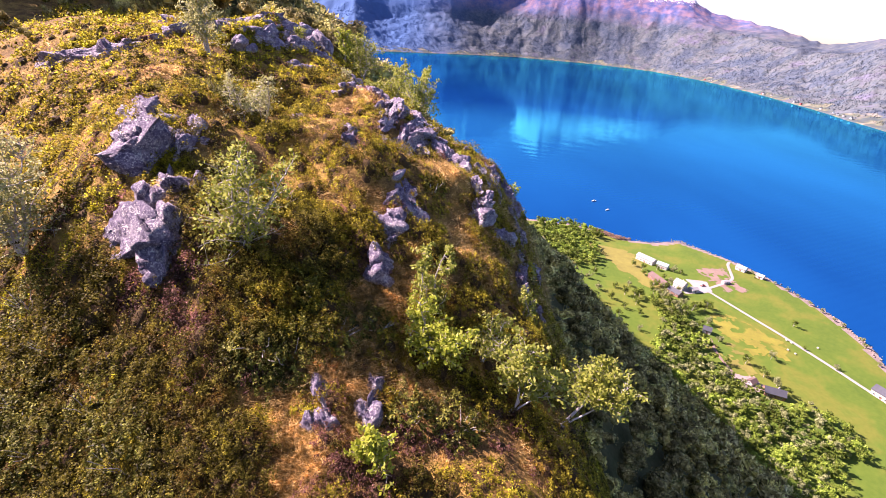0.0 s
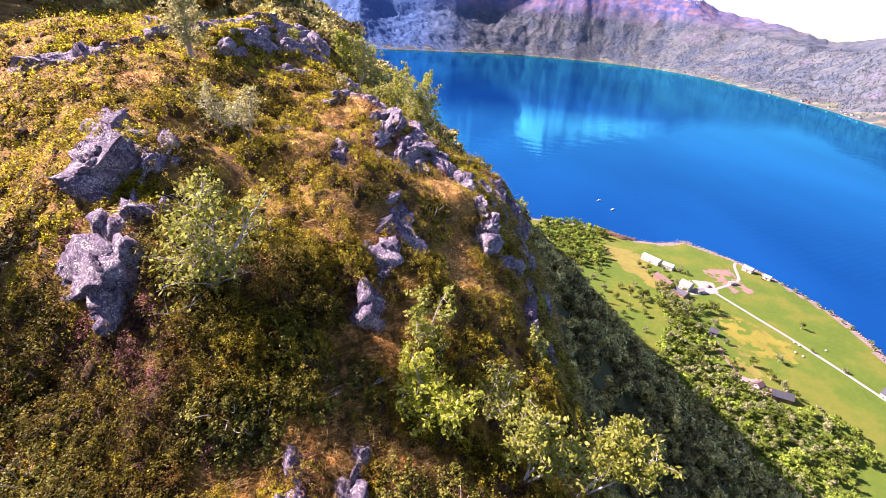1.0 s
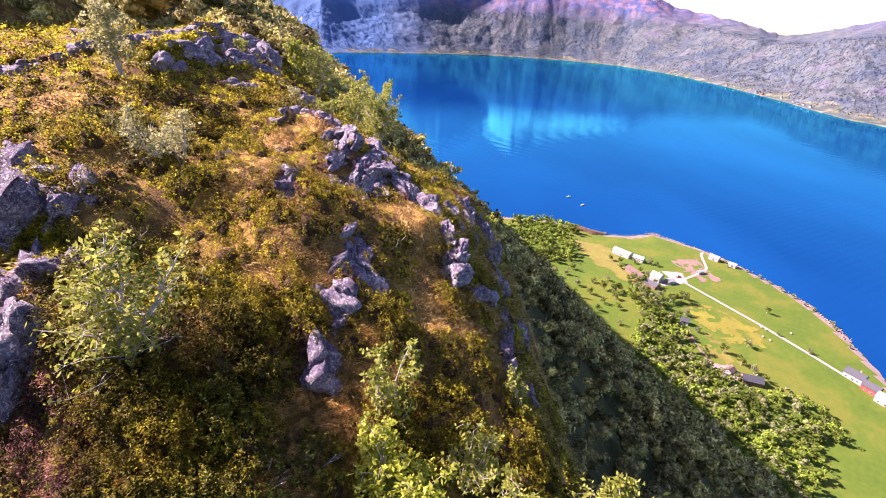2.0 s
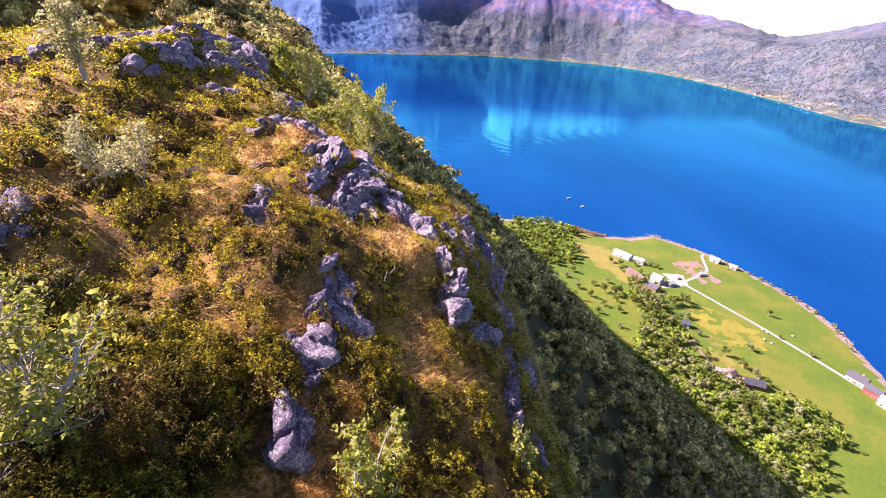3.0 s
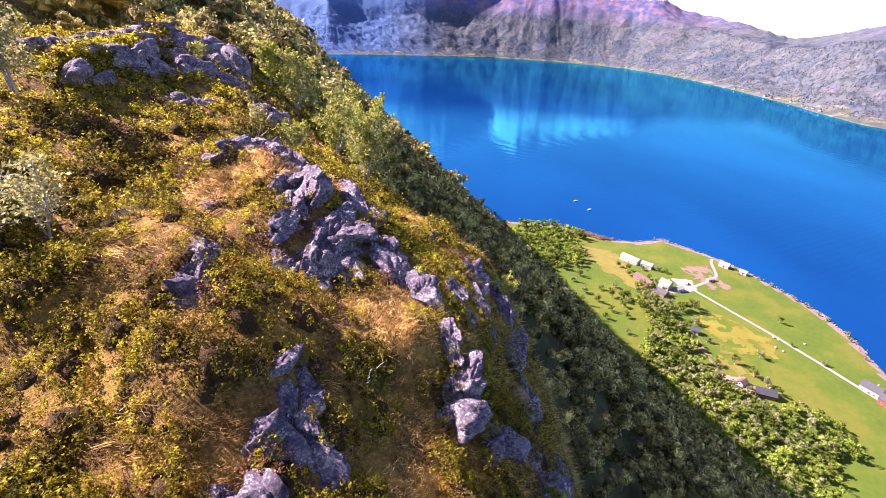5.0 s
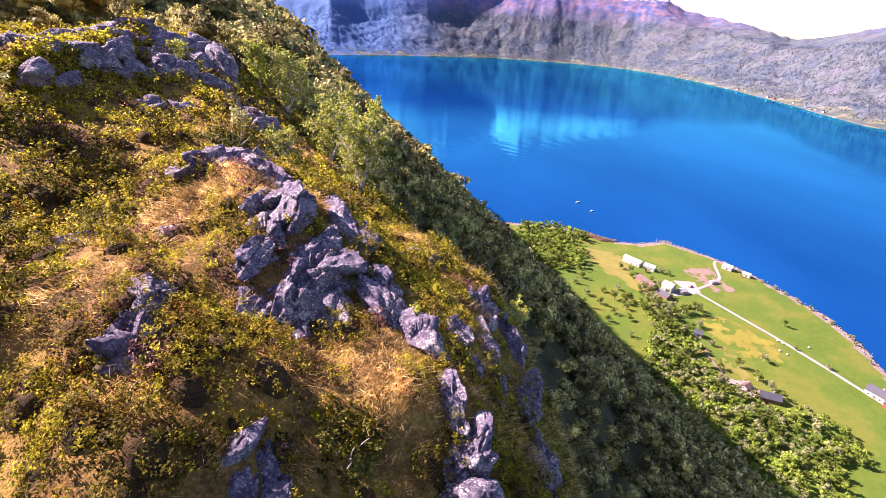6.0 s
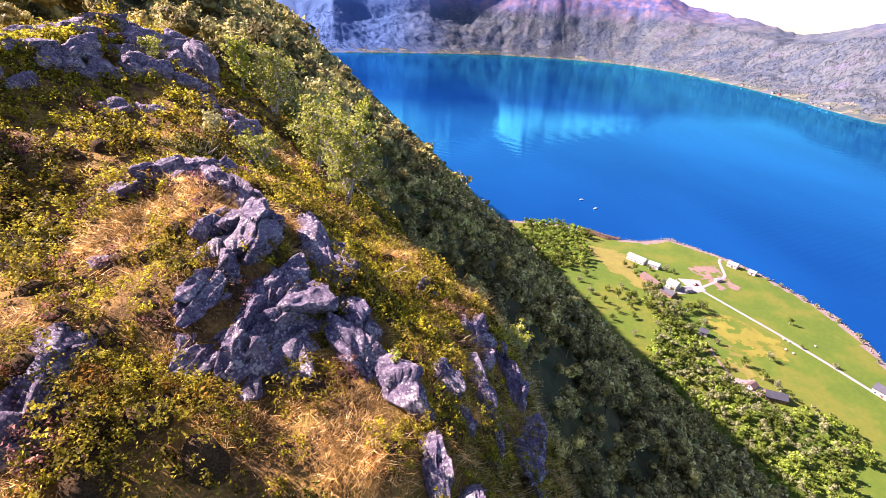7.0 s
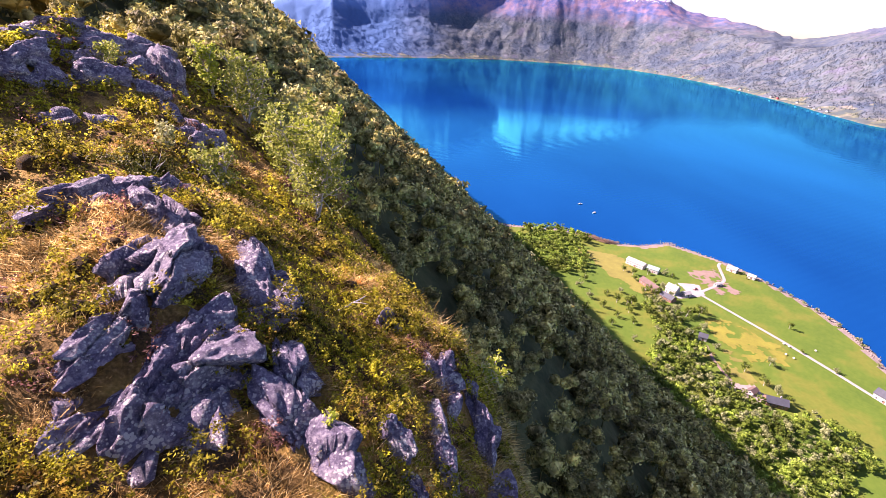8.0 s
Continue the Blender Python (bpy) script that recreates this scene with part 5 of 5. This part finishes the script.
def house(x, y, yaw, length, width, eaves, rise, wall_m, roof_m, label, name="house", windows=3, chimney=False):
    """A gabled building: walls, two-sided roof with overhang, windows, door."""
    ob = new(name)
    ob.matrix_world = pose(x, y, land_at(x, y) - 0.4, 0, 0, yaw)
    tagged(ob, label, "building", "farm buildings")
    l, w, e = length / 2, width / 2, eaves + 0.4
    v = [(-l, -w, 0), (l, -w, 0), (l, w, 0), (-l, w, 0), (-l, -w, e), (l, -w, e), (l, w, e), (-l, w, e), (-l, 0, e + rise), (l, 0, e + rise)]
    me = bpy.data.meshes.new("wall")
    me.from_pydata(v, [], [(0, 1, 5, 4), (2, 3, 7, 6), (1, 2, 6, 9, 5), (3, 0, 4, 8, 7), (0, 3, 2, 1), (4, 5, 9, 8), (6, 7, 8, 9)])
    me.materials.append(wall_m)
    part("wall", me, ob)
    o, t = 0.45, 0.16
    slope = rise / w
    for sgn in (-1, 1):
        y1, z1 = sgn * (w + o), e - o * slope + 0.06
        a = [(-l - o, 0, e + rise + 0.06), (l + o, 0, e + rise + 0.06), (l + o, y1, z1), (-l - o, y1, z1)]
        me = bpy.data.meshes.new("roof_side")
        q = a + [(px, py, pz + t) for px, py, pz in a]
        me.from_pydata(q, [], [(0, 1, 2, 3), (7, 6, 5, 4), (0, 4, 5, 1), (1, 5, 6, 2), (2, 6, 7, 3), (3, 7, 4, 0)])
        me.materials.append(roof_m)
        part("roof_side", me, ob)
    for sgn in (-1, 1):
        for i in range(windows):
            bx = (-0.5 + (i + 0.5) / windows) * length * 0.9
            win = bm_part("window", slab_box((1.25, 0.10, 1.15), (bx, sgn * (w + 0.03), 1.9)), white_wall, ob, "white window frame")
            bm_part("pane", slab_box((1.0, 0.06, 0.9), (bx, sgn * (w + 0.07), 1.9)), window_glass, win)
        win = bm_part("window", slab_box((0.10, 1.2, 1.1), (sgn * (l + 0.03), 0, 2.1)), white_wall, ob, "white window frame")
        bm_part("pane", slab_box((0.06, 0.95, 0.85), (sgn * (l + 0.07), 0, 2.1)), window_glass, win)
    bm_part("door", slab_box((1.1, 0.12, 2.1), (length * 0.06, -w - 0.04, 1.45)), brown_wall, ob)
    if chimney:
        bm_part("chimney", slab_box((0.7, 0.7, 1.6), (length * 0.15, 0.3, e + rise + 0.4)), stone_wall, ob)
    return ob


house(201.5, 431.5, -52, 18, 8, 4.2, 2.0, white_wall, grey_roof, "long white barn with pale metal roof on the meadow", "barn", 5)
house(213, 419, -42, 10, 7, 3.8, 1.8, white_wall, teal_roof, "white shed with pale turquoise roof beside the barn", "barn", 2)
house(196.5, 386, -72, 20, 7.5, 3.2, 2.4, brown_wall, brown_roof, "long brown wooden barn with weathered brown roof", "barn", 5)
house(202.5, 364, -60, 11, 7, 3.0, 2.2, brown_wall, slate_roof, "small dark farm house half hidden by trees", "house", 2)
house(212, 377, -55, 9, 7.5, 5.0, 3.0, white_wall, grey_roof, "white two-storey farm house with pale roof", "house", 3, True)
house(222.5, 373.5, 20, 7, 5.5, 2.8, 1.2, white_wall, grey_roof, "low white garage with flat pale roof in the yard", "garage", 1)
house(264, 398, 20, 7, 3, 2.3, 0.6, white_wall, grey_roof, "small white wagon shed on the field", "shed", 1)
house(204, 308, -30, 5.5, 5, 3.0, 2.0, white_wall, slate_roof, "small white hut with dark roof above the meadow", "hut", 1)
house(216.5, 243, -20, 11.5, 7, 3.0, 2.4, brown_wall, slate_roof, "low house with dark slate roof at the wood's edge", "house", 3, True)
house(207.5, 252, 30, 6, 4, 2.2, 1.2, stone_wall, brown_roof, "small stone shed beside the stony yard", "shed", 1)
house(298, 434, -50, 9, 7, 3.2, 2.0, white_wall, grey_roof, "pale boathouse on the stony shore", "boathouse", 1)
house(309, 420, -50, 6.5, 5, 2.8, 1.6, white_wall, grey_roof, "small white boathouse on the stony shore", "boathouse", 1)
house(295, 253, -65, 11, 8, 4.0, 2.6, white_wall, slate_roof, "roadside house with dark slate roof", "house", 3, True)
house(296, 241, -65, 9, 7, 4.0, 2.4, red_wall, slate_roof, "red wooden house beside the road", "house", 2)
house(297, 229, -65, 12, 8, 4.0, 2.4, white_wall, grey_roof, "white roadside house with pale roof", "house", 3)


def car(x, y, yaw, m, label):
    ob = new("car")
    ob.matrix_world = pose(x, y, land_at(x, y) + 0.25, 0, 0, yaw)
    tagged(ob, label, "car")
    bm_part("body", slab_box((4.3, 1.75, 0.62), (0, 0, 0.62)), m, ob)
    bm = slab_box((2.5, 1.6, 0.55), (-0.2, 0, 1.2))
    for v in bm.verts:
        if v.co.z > 1.2:
            v.co.x, v.co.y = v.co.x * 0.72, v.co.y * 0.86
    bm_part("cabin", bm, window_glass, ob, "dark glazed cabin")
    for wx in (-1.3, 1.3):
        for wy in (-0.8, 0.8):
            bm = bmesh.new()
            bmesh.ops.create_cone(bm, cap_ends=True, segments=14, radius1=0.33, radius2=0.33, depth=0.22, matrix=pose(wx, wy, 0.33, 90))
            bm_part("wheel", bm, slate_roof, ob, "black tyre")


car(237, 386, 20, red_wall, "red car parked at the edge of the yard")


def boat(x, y, yaw, label):
    """A small open boat at rest on the water."""
    ob = new("boat")
    ob.matrix_world = pose(x, y, 0.05, 0, 0, yaw)
    tagged(ob, label, "boat", "boats on the fjord")
    bm = bmesh.new()
    rings = []
    for i in range(9):
        t = i / 8
        w = 1.05 * math.sin(math.pi * (0.12 + 0.80 * (1 - t))) ** 0.8
        xx = -3 + 6.4 * t
        rings.append([bm.verts.new((xx, w * k, h + 0.25 * t * t)) for k, h in ((-1, 0.75), (-0.75, 0.1), (0, -0.25), (0.75, 0.1), (1, 0.75))])
    for a, b in zip(rings, rings[1:]):
        for j in range(4):
            bm.faces.new((a[j], a[j + 1], b[j + 1], b[j]))
        bm.faces.new((a[0], b[0], b[4], a[4]))
    bm.faces.new(rings[0])
    bm_part("hull", bm, white_wall, ob)
    bm_part("cabin", slab_box((1.8, 1.3, 0.9), (0.3, 0, 1.1)), white_wall, ob, "small white cabin")


boat(196.5, 617, 20, "small white boat lying on the fjord")
boat(206, 585, 35, "small white boat lying on the fjord")

for bx, by in ((268, 306), (266, 309), (259, 296), (262, 292), (286, 303)):
    bm = bmesh.new()
    bmesh.ops.create_cone(bm, cap_ends=True, segments=16, radius1=0.62, radius2=0.62, depth=1.2, matrix=pose(0, 0, 0, 90, 0, 30))
    bmesh.ops.bevel(bm, geom=bm.edges[:], offset=0.08, segments=1, affect="EDGES")
    me = bpy.data.meshes.new("hay_bale")
    bm.to_mesh(me)
    bm.free()
    me.materials.append(white_wall)
    ob = tagged(new("hay_bale", me), "round hay bale in white wrapping on the meadow", "hay bale", "bales on the meadow")
    ob.location = (bx, by, land_at(bx, by) + 0.55)


# ---- trees and bushes of the farm ----
def field_tree(x, y, h, seed, m, label):
    r = np.random.default_rng(seed)
    ob = new("field_tree")
    ob.location = (x, y, land_at(x, y) - 0.1)
    tagged(ob, label, "tree", "trees on the fields")
    st = limb((0, 0, -0.2), (0, 0, 1), h * 0.75, r, 0.06, 6)
    wood = [tube(st, np.linspace(0.03 * h, 0.04, len(st)), 6)]
    cen, cr = [], []
    for k in range(11):
        w = r.uniform(0, 6.283)
        br = limb(st[r.integers(2, 6)], (math.cos(w), math.sin(w), 0.5), h * r.uniform(0.2, 0.36), r, 0.15, 4)
        wood.append(tube(br, np.linspace(0.012 * h, 0.02, len(br)), 4))
        cen.append(br[-1])
        cr.append(h * r.uniform(0.11, 0.2))
    v, f = stack(wood)
    part("trunk", fast_mesh("trunk", v, f, bark), ob)
    cen, cr, n = np.array(cen), np.array(cr), 620
    pick = r.integers(0, len(cen), n)
    d = r.normal(size=(n, 3))
    d /= np.linalg.norm(d, axis=1, keepdims=True)
    p = cen[pick] + d * (cr[pick] * r.uniform(0.6, 1.15, n))[:, None]
    a, b = frames_for(d, 0.6)
    v, f = leaf_quads(p, a, b, 0.042 * h * r.uniform(0.7, 1.4, n))
    part("crown", fast_mesh("crown", v, f, m), ob)


GREEN, SILVER = "round leafy tree on the green field", "grey-green willow by the shore"
for i, (x, y, h) in enumerate([(132, 380, 6), (168, 353, 8), (162, 349, 7), (156, 354, 7), (221, 412, 6), (226, 408, 5), (217, 340, 9), (211, 341, 8),
                               (238, 282, 6), (215, 273, 6), (285, 331, 5), (197, 327, 6), (283, 279, 4), (273, 299, 3), (188, 398, 5), (205, 412, 5), (206, 366, 6), (148, 330, 5), (140, 318, 5), (158, 322, 5), (150, 300, 4), (160, 338, 5), (176, 345, 6), (120, 352, 5), (114, 372, 5), (186, 372, 7), (191, 376, 6), (194, 371, 7), (207, 384, 6), (204, 392, 5), (190, 410, 6), (184, 417, 5), (200, 344, 7), (206, 338, 7), (222, 345, 6), (199, 335, 6), (210, 320, 6), (204, 318, 5), (198, 312, 5), (193, 306, 6), (208, 297, 5), (190, 346, 6), (183, 361, 6), (220, 260, 6), (224, 252, 6), (226, 244, 5), (200, 270, 5), (142, 345, 6), (135, 360, 6), (126, 338, 6), (152, 366, 5), (140, 392, 6), (165, 372, 5), (131, 412, 6), (142, 420, 5)]):
    field_tree(x, y, h * 1.3, 400 + i, copse_leaf if i % 4 else silver_leaf, GREEN)
for i, (x, y, h) in enumerate([(318, 410, 4), (322, 398, 5), (325, 388, 4), (327, 374, 5), (330, 362, 5), (332, 350, 4), (333, 342, 5), (331, 320, 6), (329, 312, 5), (306, 428, 4), (303, 418, 3), (322, 290, 4)]):
    field_tree(x, y, h, 450 + i, silver_leaf, SILVER)

# the bright copse between the shadow and the fields
px, py = np.array([(140, 262), (166, 300), (172, 330), (184, 356), (196, 356), (194, 320), (196, 297), (190, 262), (200, 240), (223, 236), (240, 222), (246, 212),
                   (236, 196), (221, 184), (196, 160), (150, 120), (120, 150), (125, 220)], float).T
x, y, r = scatter(100, 250, 110, 365, 4.4, 311)
ok = inside(px, py, x + 5 * fbm(x, y, 14, 3, 61), y + 5 * fbm(x, y, 14, 3, 62)) & (r.random(len(x)) < 0.9) & (np.hypot(x - 216, y - 243) > 10) & (np.hypot(x - 206, y - 252) > 9)
x, y = x[ok], y[ok]
dim = r.random(len(x)) < 0.3
for k, m, label, seed in ((~dim, copse_leaf, "dense sunlit green copse along the field's edge", 13), (dim, silver_leaf, "grey-green trees within the sunlit copse", 33)):
    woods(np.stack([x, y, land(x, y) - 0.2], -1)[k], r.uniform(4.5, 8.5, k.sum()), np.full(k.sum(), 84), m, "copse", label, seed=seed)
px, py = np.array([(98, 524), (150, 516), (178, 496), (160, 470), (150, 412), (128, 402), (108, 396), (84, 440)], float).T
x, y, r = scatter(70, 190, 390, 530, 6.0, 312)
ok = inside(px, py, x + 6 * fbm(x, y, 20, 3, 63), y) & (r.random(len(x)) < 0.85)
x, y = x[ok], y[ok]
woods(np.stack([x, y, land(x, y) - 0.2], -1), r.uniform(6.0, 11.0, len(x)), np.full(len(x), 110), copse_leaf, "shore_wood", "open green wood between hillside and shore", seed=14)
x, y, r = scatter(165, 205, 488, 512, 1.5, 313)
ok = (np.abs(shore_distance(x, y) - 6) < 5)
x, y = x[ok], y[ok]
woods(np.stack([x, y, land(x, y)], -1), r.uniform(2.0, 3.6, len(x)), np.full(len(x), 40), reed_mat, "reed_bed", "pinkish dry reeds and brush along the shore", "reeds", seed=15)

# stones along the waterline
r = np.random.default_rng(77)
v0, f0 = SPHERES[2]
stones = []
for i in range(430):
    k = r.integers(0, 14)
    t = r.random()
    x = SHORE[k][0] * (1 - t) + SHORE[(k + 1) % len(SHORE)][0] * t + r.normal(0, 1.6)
    y = SHORE[k][1] * (1 - t) + SHORE[(k + 1) % len(SHORE)][1] * t + r.normal(0, 1.6)
    if 9 <= k <= 10 and r.random() < 0.5:
        x, y = 262 + r.normal(0, 6), 497 + r.normal(0, 3)
    s = r.uniform(0.25, 0.8)
    p = v0[::1] * s * r.uniform(0.6, 1.3, 3)
    p = p + v0 * (0.3 * s * vnoise(v0[:, 0] * 2 + i, v0[:, 1] * 2 + v0[:, 2], 5))[:, None]
    stones.append((p + (x, y, max(0.0, land_at(x, y)) + 0.1 * s), f0))
v, f = stack(stones)
tagged(new("shore_stones", fast_mesh("shore_stones", v, f, shingle)), "pale stones along the waterline", "stones", kind="stuff")

# a painted trail mark and a dead branch on the spur
bm = bmesh.new()
bmesh.ops.create_circle(bm, cap_ends=True, segments=9, radius=0.085)
ext = bmesh.ops.extrude_face_region(bm, geom=bm.faces[:])
bmesh.ops.translate(bm, verts=[q for q in ext["geom"] if isinstance(q, bmesh.types.BMVert)], vec=(0, 0, 0.02))
me = bpy.data.meshes.new("trail_mark")
bm.to_mesh(me)
bm.free()
me.materials.append(cyan_paint)
ob = tagged(new("trail_mark", me), "small bright cyan trail mark painted on rock", "trail mark")
ob.matrix_world = pose(-0.31, 19.62, 192.95, 40, 0, 20)
r = np.random.default_rng(5)
st = limb((0, 0, 0), (0.6, 0.75, 0.05), 1.0, r, 0.12, 6, 0.0)
v, f = stack([tube(st, np.linspace(0.035, 0.012, len(st)), 6), tube(limb(st[3], (0.9, -0.2, 0.3), 0.4, r, 0.1, 4, 0.0), np.linspace(0.016, 0.006, 5), 5)])
ob = tagged(new("dead_branch", fast_mesh("dead_branch", v, f, bark)), "bleached dead branch lying on heath", "branch")
ob.location = (0.7, 29.1, land_at(0.7, 29.1) + 0.12)


# ---- houses on the far shore ----
def far_house(x, y, z, yaw, m):
    ob = new("far_house")
    ob.matrix_world = pose(x, y, z, 0, 0, yaw)
    tagged(ob, "small pale house on the opposite shore", "building", "houses on the far shore")
    bm_part("wall", slab_box((10, 7, 6), (0, 0, 2)), m, ob)
    bm = slab_box((11, 8.5, 3), (0, 0, 6.5))
    for v in bm.verts:
        if v.co.z > 6.5:
            v.co.y *= 0.05
    bm_part("roof", bm, slate_roof, ob)
    return ob


r = np.random.default_rng(91)
for i in range(26):
    a = r.choice([-9, -4, 0, 9, 13, 16, 24, 31, 33, 35, 37]) + r.normal(0, 1.1)
    rr = float(table(SHORE_R, np.array([a]))[0]) + r.uniform(25, 70)
    far_house(rr * math.sin(radians(a)), rr * math.cos(radians(a)), 6.5, r.uniform(0, 90), white_wall if r.random() < 0.9 else red_wall)
